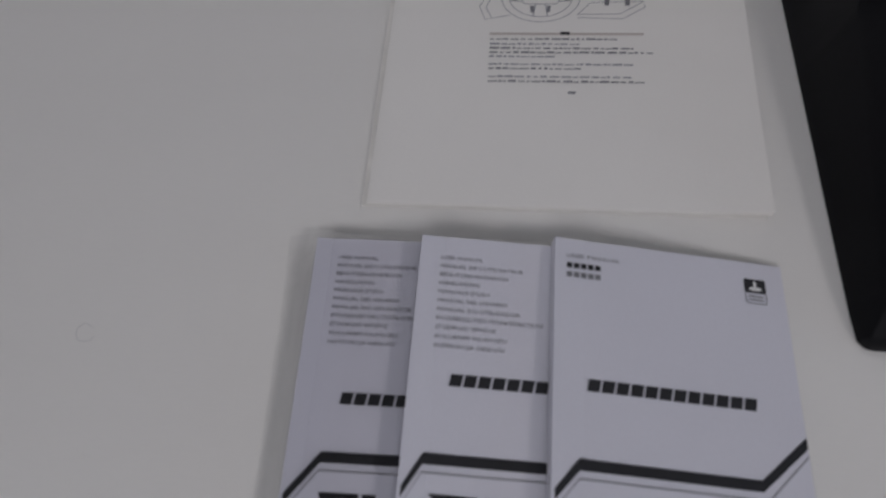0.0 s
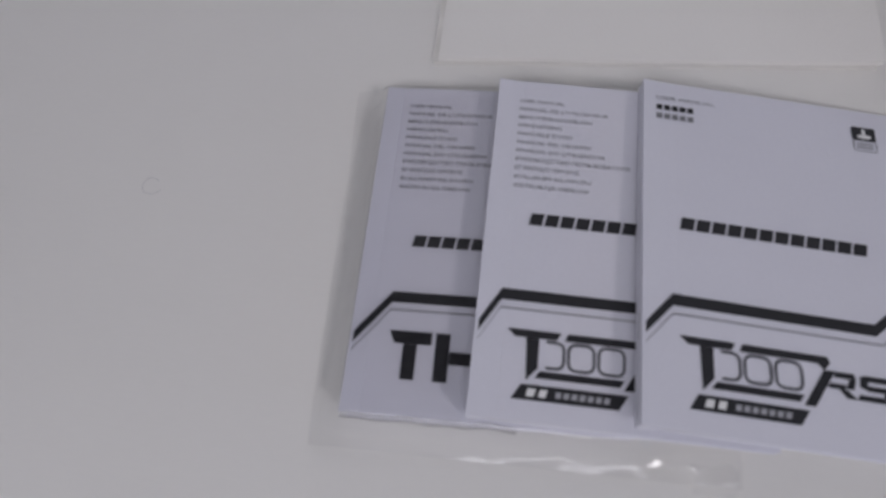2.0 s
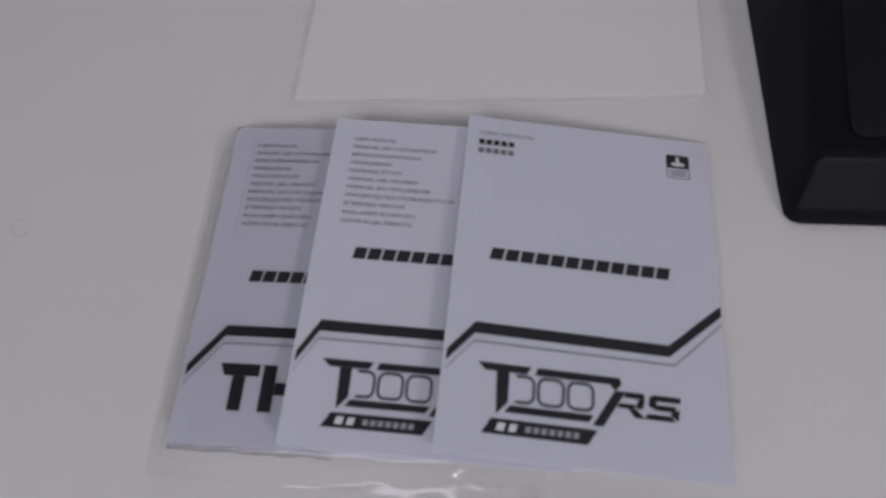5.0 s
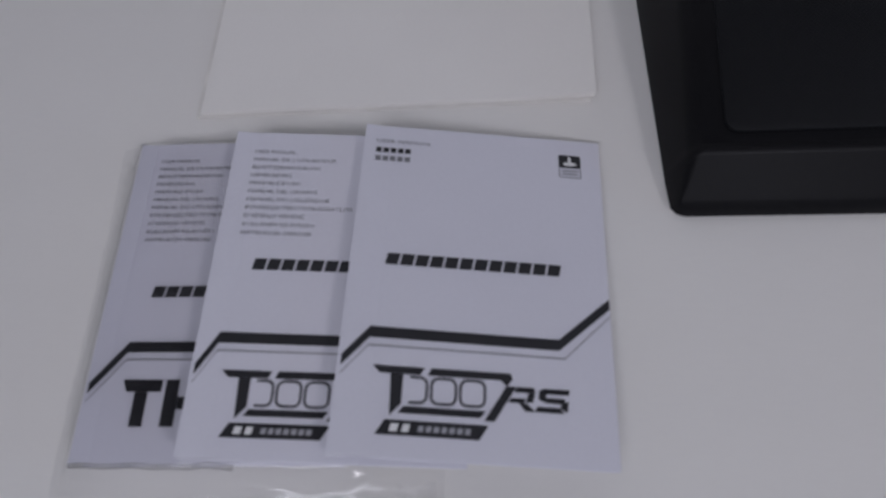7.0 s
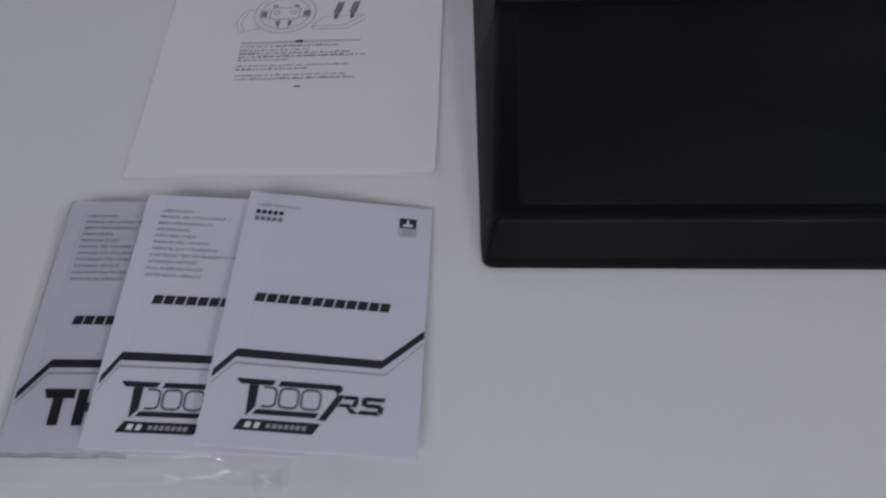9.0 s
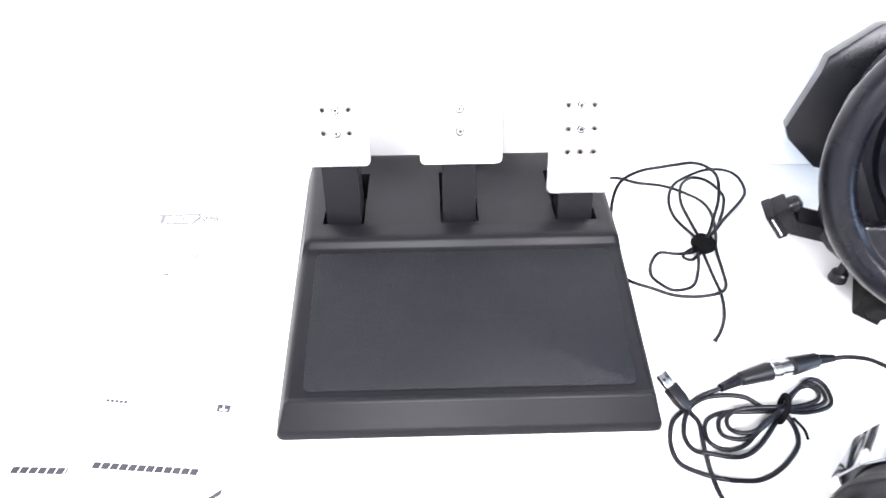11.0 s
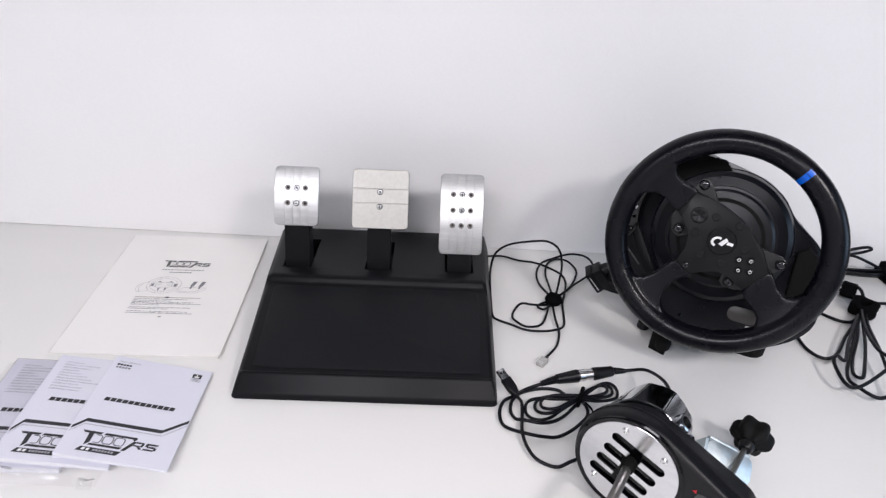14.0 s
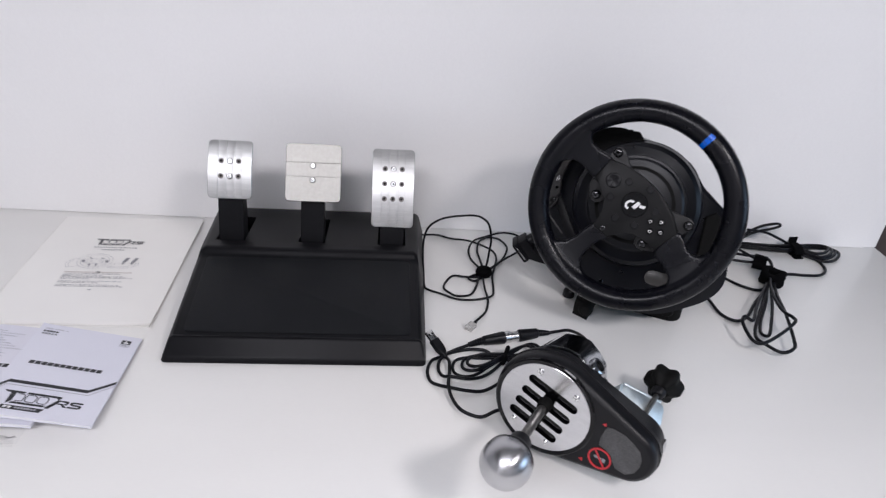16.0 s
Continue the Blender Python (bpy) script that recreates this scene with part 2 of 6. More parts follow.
def flat(bm, poly, z):
    """A printed patch, thin as ink."""
    return prism(bm, poly, z - 0.0002, z)


def rounded(x0, y0, x1, y1, r, n=5):
    out = []
    for cx, cy, a in ((x1 - r, y1 - r, 0), (x0 + r, y1 - r, 90), (x0 + r, y0 + r, 180), (x1 - r, y0 + r, 270)):
        out += [(cx + r * math.cos(radians(a + 90 * k / n)), cy + r * math.sin(radians(a + 90 * k / n))) for k in range(n + 1)]
    return out


def outline(bm, poly, w, z, closed=True):
    """A line of width w along a flat path."""
    n = len(poly)
    left, right = [], []
    for i in range(n):
        a = poly[i - 1] if (closed or i) else poly[i]
        b = poly[(i + 1) % n] if (closed or i < n - 1) else poly[i]
        dx, dy = b[0] - a[0], b[1] - a[1]
        d = math.hypot(dx, dy) or 1
        nx, ny = -dy / d * w / 2, dx / d * w / 2
        left.append(bm.verts.new((poly[i][0] + nx, poly[i][1] + ny, z)))
        right.append(bm.verts.new((poly[i][0] - nx, poly[i][1] - ny, z)))
    for i in range(n if closed else n - 1):
        j = (i + 1) % n
        bm.faces.new((left[i], right[i], right[j], left[j]))
    return bm


def ellipse(cx, cy, rx, ry, n=32, a0=0, a1=360):
    return [(cx + rx * math.cos(radians(a0 + (a1 - a0) * k / n)), cy + ry * math.sin(radians(a0 + (a1 - a0) * k / n))) for k in range(n if a1 - a0 == 360 else n + 1)]


def revolve(bm, profile, seg=32):
    """A body of revolution round z from (radius, height) pairs."""
    rings = []
    for r, z in profile:
        if r < 1e-6:
            rings.append([bm.verts.new((0, 0, z))])
        else:
            rings.append([bm.verts.new((r * math.cos(2 * math.pi * k / seg), r * math.sin(2 * math.pi * k / seg), z)) for k in range(seg)])
    for a, b in zip(rings, rings[1:]):
        for k in range(seg):
            q = [a[k % len(a)], a[(k + 1) % len(a)], b[(k + 1) % len(b)], b[k % len(b)]]
            q = list(dict.fromkeys(q))
            if len(q) > 2:
                bm.faces.new(q)
    for ring, flip in ((rings[0], True), (rings[-1], False)):
        if len(ring) > 2:
            bm.faces.new(ring[::-1] if flip else ring)
    return bm


def rod(bm, p0, p1, r0, r1=None, seg=16, bevel=0.0):
    p0, p1 = Vector(p0), Vector(p1)
    r1 = r0 if r1 is None else r1
    d = (p1 - p0).length
    t = bmesh.new()
    prof = [(r0 - bevel, 0), (r0, bevel), (r1, d - bevel), (r1 - bevel, d)] if bevel else [(r0, 0), (r1, d)]
    revolve(t, prof, seg)
    t.transform(Matrix.Translation(p0) @ (p1 - p0).to_track_quat("Z", "Y").to_matrix().to_4x4())
    join(bm, t)
    return bm


def join(bm, other):
    me = bpy.data.meshes.new("tmp")
    other.to_mesh(me)
    other.free()
    bm.from_mesh(me)
    bpy.data.meshes.remove(me)


def loft(bm, rings, cap=True, closed=True):
    made = [[bm.verts.new(p) for p in r] for r in rings]
    n = len(made[0])
    for a, b in zip(made, made[1:]):
        for k in range(n if closed else n - 1):
            bm.faces.new((a[k], a[(k + 1) % n], b[(k + 1) % n], b[k]))
    if cap:
        bm.faces.new(made[0][::-1])
        bm.faces.new(made[-1])
    return bm


def spline(pts, n=6, closed=False):
    """Catmull-Rom through the points."""
    pts = [Vector(p) for p in pts]
    out, m = [], len(pts)
    for i in range(m if closed else m - 1):
        p1, p2 = pts[i], pts[(i + 1) % m]
        p0 = pts[i - 1] if (closed or i) else p1 * 2 - p2
        p3 = pts[(i + 2) % m] if (closed or i + 2 < m) else p2 * 2 - p1
        for k in range(n):
            t = k / n
            out.append(0.5 * (2 * p1 + (p2 - p0) * t + (2 * p0 - 5 * p1 + 4 * p2 - p3) * t * t + (3 * p1 - p0 - 3 * p2 + p3) * t ** 3))
    if not closed:
        out.append(pts[-1])
    return out


def sweep(bm, pts, r, seg=8, closed=False):
    n = len(pts)
    up, rings = Vector((0, 0, 1)), []
    for i, p in enumerate(pts):
        a = pts[i - 1] if (closed or i) else p
        b = pts[(i + 1) % n] if (closed or i < n - 1) else p
        t = (b - a).normalized()
        up = (up - t * up.dot(t)).normalized()
        s = t.cross(up)
        rings.append([bm.verts.new(p + (up * math.cos(2 * math.pi * k / seg) + s * math.sin(2 * math.pi * k / seg)) * r) for k in range(seg)])
    pairs = list(zip(rings, rings[1:])) + ([(rings[-1], rings[0])] if closed else [])
    for a, b in pairs:
        for k in range(seg):
            bm.faces.new((a[k], a[(k + 1) % seg], b[(k + 1) % seg], b[k]))
    if not closed:
        bm.faces.new(rings[0][::-1])
        bm.faces.new(rings[-1])
    return bm


def cable(pts, r, lift=0.0, wave=0.0, seed=0.0, n=6, seg=8):
    """A flexible lead that lies on the table through (x, y) or (x, y, z) points; wave: how far it rises where it crosses itself."""
    path = []
    for i, p in enumerate(pts):
        z = p[2] if len(p) > 2 else r + lift + wave * (0.5 + 0.5 * math.sin(seed + i * 1.7))
        path.append((p[0], p[1], z))
    return sweep(bmesh.new(), spline(path, n), r, seg)


def lettering(text, height, width, x, y, z, shear=0.0):
    """A line of print with its lower left corner at x, y, as wide as given."""
    cu = bpy.data.curves.new("print", "FONT")
    cu.body, cu.size, cu.resolution_u, cu.shear = text, 1.0, 2, shear
    tmp = new("print", cu)
    bpy.context.view_layer.update()
    me = bpy.data.meshes.new_from_object(tmp.evaluated_get(bpy.context.evaluated_depsgraph_get()))
    bpy.data.objects.remove(tmp)
    bpy.data.curves.remove(cu)
    bm = bmesh.new()
    bm.from_mesh(me)
    bpy.data.meshes.remove(me)
    xs = [v.co.x for v in bm.verts]
    w = max(xs) - min(xs)
    for v in bm.verts:
        v.co = Vector((x + (v.co.x - min(xs)) / w * width, y + v.co.y / 0.72 * height, z))
    return bm


def frame_of(origin, along, up):
    """The frame with its x axis along, y axis towards up, z out of them."""
    o, x = Vector(origin), (Vector(along) - Vector(origin)).normalized()
    y = Vector(up) - o
    y = (y - x * y.dot(x)).normalized()
    z = x.cross(y)
    m = Matrix((x, y, z)).transposed().to_4x4()
    m.translation = o
    return m


# ---------------------------------------------------------------- the room and the table
def wall_y(x):
    return 0.371 - 0.025 * x


table = thing("table", pose(0, 0, -0.75), "white laminate table with a faint fine grain", "table")
bm = bmesh.new()
box(bm, (-1.35, -1.0, -0.03), (1.153, 0.46, 0.0), 0.002)
part("tabletop", bm, TABLE, table, "", angle=60)
for x in (-1.28, 1.08):
    for y in (-0.93, 0.39):
        bm = bmesh.new()
        box(bm, (x - 0.025, y - 0.025, -0.75), (x + 0.025, y + 0.025, -0.0305), 0.003)
        part("leg", bm, STEEL, table)
bm = bmesh.new()
prism(bm, [(-1.35, wall_y(-1.35)), (1.128, wall_y(1.128)), (1.128, wall_y(1.128) + 0.025), (-1.35, wall_y(-1.35) + 0.025)], 0.0005, 1.61)
single("trim", prism(bmesh.new(), [(1.1285, wall_y(1.128) + 0.0030), (1.153, wall_y(1.153) + 0.0040), (1.153, wall_y(1.153) + 0.025), (1.1285, wall_y(1.128) + 0.025)], 0.0005, 1.61), WALL, "narrow white end strip of the wall panel", "trim", "structure", 30)
single("wall_north", bm, WALL, "plain white wall panel behind the table", "wall", "structure", 30)
bm = bmesh.new()
box(bm, (-1.6, -2.6, -0.80), (3.6, 1.3, -0.75))
single("floor", bm, FLOORM, "plain grey floor", "floor", "structure")
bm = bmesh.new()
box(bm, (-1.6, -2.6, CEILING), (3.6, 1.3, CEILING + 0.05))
single("ceiling", bm, CEIL, "plain grey ceiling, out of view, darkened to cut bounce", "ceiling", "structure")
for nm, lo, hi, mt in (("wall_west", (-1.65, -2.6, -0.75), (-1.6, 1.3, CEILING), ROOM), ("wall_south", (-1.6, -2.65, -0.75), (3.6, -2.6, CEILING), ROOM),
                       ("wall_back", (-1.6, 1.3, -0.75), (3.6, 1.35, CEILING), ROOM)):
    bm = bmesh.new()
    box(bm, lo, hi)
    single(nm, bm, mt, "plain painted room wall", "wall", "structure")
bm = bmesh.new()
for lo, hi in (((3.6, -2.6, -0.75), (3.65, 1.3, 0.18)), ((3.6, -2.6, 1.42), (3.65, 1.3, CEILING)), ((3.6, -2.6, 0.18), (3.65, -1.77, 1.42)), ((3.6, -0.03, 0.18), (3.65, 1.3, 1.42))):
    box(bm, lo, hi)
single("wall_east", bm, ROOM, "plain painted room wall with a window", "wall", "structure")
bm = bmesh.new()
for lo, hi in (((3.595, -1.82, 0.13), (3.655, 0.02, 0.19)), ((3.595, -1.82, 1.41), (3.655, 0.02, 1.47)), ((3.595, -1.82, 0.19), (3.655, -1.76, 1.41)), ((3.595, -0.04, 0.19), (3.655, 0.02, 1.41))):
    box(bm, lo, hi, 0.003)
single("window_1", bm, WHITE, "white window frame in the room wall", "window", "structure")
# brown cabinet beyond the end of the panel
cab = thing("wooden_cabinet", pose(1.6, 0.75, -0.75), "dark brown wooden cabinet beyond the white panel", "cabinet")
bm = bmesh.new()
box(bm, (1.18, 0.55, -0.72), (2.1, 1.0, 0.9), 0.004)
part("body", bm, BROWN, cab)
bm = bmesh.new()
box(bm, (1.2, 0.57, -0.75), (2.08, 0.98, -0.72))
part("plinth", bm, PLASTIC_DARK, cab)
bm = bmesh.new()
box(bm, (1.19, 0.535, 0.035), (2.09, 0.5495, 0.89), 0.003)
part("door", bm, BROWN, cab)
bm = bmesh.new()
box(bm, (1.19, 0.535, -0.71), (2.09, 0.5495, 0.025), 0.003)
part("door", bm, BROWN, cab)
# Panels added out of view to carry the two overhead lamps.
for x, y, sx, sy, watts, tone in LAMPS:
    lampob = thing("unseen_light_panel", pose(x, y, CEILING), "white rectangular light panel, added overhead out of view", "ceiling light", "ceiling lights")
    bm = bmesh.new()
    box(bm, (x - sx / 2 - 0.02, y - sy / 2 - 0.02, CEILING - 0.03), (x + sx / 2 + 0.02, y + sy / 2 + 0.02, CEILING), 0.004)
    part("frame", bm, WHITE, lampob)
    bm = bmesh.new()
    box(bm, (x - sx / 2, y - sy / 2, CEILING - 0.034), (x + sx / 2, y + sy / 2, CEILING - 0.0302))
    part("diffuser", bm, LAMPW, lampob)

# ---------------------------------------------------------------- booklets
LINES = ("USER MANUAL", "MANUEL DE L'UTILISATEUR", "BENUTZERHANDBUCH", "HANDLEIDING", "MANUALE D'USO", "MANUAL DEL USUARIO",
         "MANUAL DO UTILIZADOR", "РУКОВОДСТВО ПОЛЬЗОВАТЕЛЯ", "ΕΓΧΕΙΡΙΔΙΟ ΧΡΗΣΗΣ", "KULLANIM KILAVUZU", "INSTRUKCJA OBSŁUGI")
WIDTHS = (0.0205, 0.0405, 0.0330, 0.0195, 0.0245, 0.0330, 0.0395, 0.0505, 0.0285, 0.0335, 0.0325)
Z = 0.0004


def brand_bar(ob, m, x, y, w, h, count):
    """A brand name, drawn as a row of plain slanted blocks."""
    step = w / count
    for i in range(count):
        x0 = x + i * step
        x1 = x0 + step * 0.84
        bm = bmesh.new()
        flat(bm, [(x0, y), (x1, y), (x1 + 0.0010, y + h), (x0 + 0.0010, y + h)], Z)
        part("brand_block", bm, INK, ob, "plain black block", m)


def product_logo(ob, m, x, y, k, ink=INK, band=True):
    """The product mark as plain shapes: bars, thin rounded frames and slanted blocks; k: its width over 0.084 m."""
    def sh(pts):
        return [(x + px * k, y + py * k) for px, py in pts]
    bm = bmesh.new()
    flat(bm, sh([(0.0, 0.0195), (0.0219, 0.0195), (0.0202, 0.0165), (0.0030, 0.0165)]), Z)
    flat(bm, sh([(0.0078, 0.0163), (0.0130, 0.0163), (0.0130, 0.0040), (0.0085, -0.0012)]), Z)
    flat(bm, sh([(0.0248, 0.0195), (0.0585, 0.0195), (0.0595, 0.0172), (0.0570, 0.0140), (0.0545, 0.0165), (0.0235, 0.0165)]), Z)
    flat(bm, sh([(0.0140, 0.0028), (0.0480, 0.0028), (0.0460, 0.0000), (0.0120, 0.0000)]), Z)
    flat(bm, sh([(0.0478, -0.0010), (0.0520, -0.0010), (0.0610, 0.0140), (0.0568, 0.0140)]), Z)
    flat(bm, sh([(0.0613, 0.0140), (0.0685, 0.0140), (0.0690, 0.0118), (0.0602, 0.0118)]), Z)
    flat(bm, sh([(0.0665, 0.0116), (0.0690, 0.0116), (0.0680, 0.0078), (0.0650, 0.0078)]), Z)
    flat(bm, sh([(0.0588, 0.0092), (0.0648, 0.0092), (0.0645, 0.0074), (0.0576, 0.0074)]), Z)
    flat(bm, sh([(0.0622, 0.0072), (0.0655, 0.0072), (0.0690, 0.0040), (0.0648, 0.0040)]), Z)
    flat(bm, sh([(0.0722, 0.0140), (0.0838, 0.0140), (0.0834, 0.0118), (0.0718, 0.0118)]), Z)
    flat(bm, sh([(0.0710, 0.0138), (0.0738, 0.0116), (0.0733, 0.0082), (0.0705, 0.0094)]), Z)
    flat(bm, sh([(0.0735, 0.0101), (0.0818, 0.0101), (0.0814, 0.0080), (0.0735, 0.0080)]), Z)
    flat(bm, sh([(0.0802, 0.0078), (0.0832, 0.0092), (0.0826, 0.0046), (0.0796, 0.0062)]), Z)
    flat(bm, sh([(0.0698, 0.0061), (0.0794, 0.0061), (0.0814, 0.0040), (0.0690, 0.0040)]), Z)
    part("product_mark", bm, ink, ob, "angular black product mark", m)
    bm = bmesh.new()
    for i in range(3):
        x0 = 0.0130 + i * 0.0122
        ring = sh(rounded(x0, 0.0045, x0 + 0.0103, 0.0153, 0.0030, 4))
        outline(bm, ring if i else [ring[5]] + ring[4::-1] + ring[19:14:-1] + [ring[14]], 0.0012 * k, Z, bool(i))
    part("product_mark_frames", bm, INK_LINE, ob, "thin rounded grey frames", m)
    if band:
        bm = bmesh.new()
        flat(bm, sh([(0.0068, -0.0030), (0.0495, -0.0030), (0.0458, -0.0090), (0.0032, -0.0090)]), Z)
        part("edition_band", bm, INK, ob, "slanted black band", m)
        for x0, x1 in ((0.0088, 0.0128), (0.0138, 0.0175)):
            bm = bmesh.new()
            flat(bm, sh([(x0, -0.0076), (x1 - 0.0008, -0.0076), (x1, -0.0044), (x0 + 0.0008, -0.0044)]), Z + 0.0003)
            part("edition_bar", bm, WHITE, ob, "plain white bar", m)
        for i in range(7):
            x0 = 0.0205 + i * 0.0032
            bm = bmesh.new()
            flat(bm, sh([(x0, -0.0072), (x0 + 0.0022, -0.0072), (x0 + 0.0026, -0.0048), (x0 + 0.0004, -0.0048)]), Z + 0.0003)
            part("edition_bar", bm, INK_PALE, ob, "plain grey bar", m)


def booklet(label, m, w, h, thick, thin, k1, k2, base, lines=True, langs_y=0.149, text_x=0.0065, brand=(0.0155, 0.085), big=False, badge=False, lower=0.0):
    """A stapled booklet in the frame m, whose cover is the plane z = 0: thick at the spine, thin at the fore edge."""
    ob = thing("booklet", Matrix.Translation(m.translation), label, "booklet", "booklets on the table")

    def slab(x0, x1, y0, y1, top, low, curl=0.0, n=14):
        bm = bmesh.new()
        rings = []
        for i in range(n + 1):
            s = i / n
            x = x0 + (x1 - x0) * s
            t = thick + (thin - thick) * min(1, s * 1.15)
            e = math.exp(-s * 22)
            zt, zb = -top * t - 0.0025 * e + curl * s * s, -low * t + 0.0008 * e
            rings.append([(x, y0, zb), (x, y1, zb), (x, y1, zt), (x, y0, zt)])
        return loft(bm, rings)
    part("back_cover", slab(0, w, 0, h, 0.90, 1.0), COVER, ob, "", m)
    part("page_block", slab(0.0006, w - 0.0006, 0.0006, h - 0.0006, 0.07, 0.90), COVER_EDGE, ob, "stack of thin page edges", m)
    part("front_cover", slab(0, w, 0, h, 0.0, 0.06), COVER, ob, "cool white printed cover", m)
    for y in (h * 0.25, h * 0.75):
        bm = bmesh.new()
        rod(bm, (0.0004, y - 0.006, -0.0035), (0.0004, y + 0.006, -0.0035), 0.0004, seg=6)
        part("staple", bm, STEEL, ob, "", m)
    # angular stripe with its thin shadow line
    t = 0.0047
    path = [(0.0015, base), k1, k2, (w - 0.0003, base + (k2[1] - base) + 0.0203)]
    bm = bmesh.new()
    for a, b in zip(path, path[1:]):
        flat(bm, [a, b, (b[0], b[1] - t), (a[0], a[1] - t)], Z)
    part("stripe", bm, INK, ob, "bold black stripe", m)
    bm = bmesh.new()
    low = [(x + (0.0022 if i == 2 else 0), y - 0.0078) for i, (x, y) in enumerate(path)]
    for a, b in zip(low, low[1:]):
        flat(bm, [a, b, (b[0], b[1] - 0.0007), (a[0], a[1] - 0.0007)], Z)
    part("thin_stripe", bm, INK_PALE, ob, "thin grey stripe", m)
    if lines:
        for i, (s, wd) in enumerate(zip(LINES, WIDTHS)):
            part("text_line", lettering(s, 0.0019, wd, text_x, langs_y - 0.0009 - i * 0.00446, Z), INK_SOFT, ob, "", m)
    else:
        part("text_line", lettering(LINES[0], 0.0020, 0.0265, text_x, langs_y - 0.001, Z), INK_SOFT, ob, "", m)
        for i in range(2):
            bm = bmesh.new()
            for k in range(5):
                x0, y0 = text_x + k * 0.0035, langs_y - 0.0065 - i * 0.0048
                flat(bm, [(x0, y0), (x0 + 0.0026, y0), (x0 + 0.0026, y0 + 0.0026), (x0, y0 + 0.0026)], Z)
            part("text_line", bm, INK if i == 0 else INK_SOFT, ob, "", m)
    brand_bar(ob, m, brand[0], brand[1], 0.0785, 0.0054, 12)
    if big:
        bm = bmesh.new()
        y1 = lower + 0.0395
        flat(bm, [(0.0170, y1), (0.0350, y1), (0.0350, y1 - 0.0052), (0.0192, y1 - 0.0052)], Z)
        flat(bm, [(0.0232, y1 - 0.0054), (0.0290, y1 - 0.0054), (0.0290, y1 - 0.0203), (0.0232, y1 - 0.0203)], Z)
        flat(bm, [(0.0368, y1), (0.0427, y1), (0.0427, y1 - 0.0203), (0.0368, y1 - 0.0203)], Z)
        flat(bm, [(0.0429, y1 - 0.0075), (0.0520, y1 - 0.0075), (0.0520, y1 - 0.0128), (0.0429, y1 - 0.0128)], Z)
        part("product_mark", bm, INK, ob, "large plain black blocks", m)
    else:
        product_logo(ob, m, 0.0148 - (0.0013 if lines else 0), 0.0172 + lower, 0.965)
    if badge:
        bm = bmesh.new()
        flat(bm, rounded(0.0947, 0.1408, 0.1054, 0.1478, 0.0008, 3), Z)
        part("badge", bm, INK, ob, "small black square badge", m)
        bm = bmesh.new()
        flat(bm, ellipse(0.1000, 0.1426, 0.0033, 0.0011, 14), Z + 0.0003)
        flat(bm, [(0.0992, 0.1427), (0.1006, 0.1423), (0.1006, 0.1464), (0.0992, 0.1467)], Z + 0.0003)
        part("badge_shape", bm, WHITE, ob, "plain white shape", m)
        bm = bmesh.new()
        outline(bm, rounded(0.0949, 0.1350, 0.1052, 0.1405, 0.0008, 3), 0.0005, Z)
        for i in range(2):
            flat(bm, [(0.0964, 0.1366 + i * 0.0018), (0.1037, 0.1366 + i * 0.0018), (0.1037, 0.1373 + i * 0.0018), (0.0964, 0.1373 + i * 0.0018)], Z)
        part("badge_frame", bm, INK_SOFT, ob, "", m)
    return ob


MC = frame_of((-0.1468, -0.1158, 0.0338), (-0.0338, -0.1170, 0.0126), (-0.1467, 0.0410, 0.0256))
MB = frame_of((-0.2105, -0.1185, 0.0290), (-0.0930, -0.1175, 0.0145), (-0.2115, 0.0380, 0.0265))
MA = frame_of((-0.2635, -0.1210, 0.0175), (-0.1455, -0.1175, 0.0105), (-0.2680, 0.0380, 0.0175))
booklet("white user manual with black stripe, on top of the pile", MC, 0.1150, 0.1570, 0.0050, 0.0030, (0.0122, 0.0526), (0.0920, 0.0522), 0.0398,
        lines=False, langs_y=0.1478, text_x=0.0059, brand=(0.0155, 0.0820), badge=True)
booklet("white user manual in many languages, half covered", MB, 0.1175, 0.1570, 0.0080, 0.0045, (0.0098, 0.0526), (0.0940, 0.0526), 0.0385,
        langs_y=0.1455, text_x=0.0105, brand=(0.0185, 0.0825))
booklet("white user manual inside a clear plastic bag", MA, 0.1180, 0.1595, 0.0125, 0.0060, (0.0162, 0.0528), (0.0950, 0.0528), 0.0342,
        langs_y=0.1488, text_x=0.0125, brand=(0.0216, 0.0745), big=True, lower=-0.0040)


# clear bag round the lowest booklet
def bag_height(x, y):
    """The film lies over the booklet and falls to the table round it, with folds."""
    p = MA.inverted() @ Vector((x, y, 0.0175))
    dx = max(-p.x, 0, p.x - 0.118)
    dy = max(-p.y, 0, p.y - 0.1595)
    d = math.hypot(dx, dy)
    top = 0.0182 - 0.0588 * max(0, p.x) + 0.0003
    k = math.exp(-(d / 0.0085) ** 1.2)
    fold = noise.noise((x * 70, y * 90, 1.0)) * 0.0010 + noise.noise((x * 25, y * 90, 5.0)) * 0.0022
    if p.y < 0:
        fold += 0.0028 * math.exp(-((dy - 0.0060) / 0.0026) ** 2) * (0.75 + 0.5 * noise.noise((x * 70, 3.0, 0.0)))
    if d < 1e-5:
        fold = 0.0003 * noise.noise((x * 60, y * 25, 2.0))
    return max(0.0012, 0.0012 + (top - 0.0012) * k + abs(fold) * (1 - 0.3 * k))


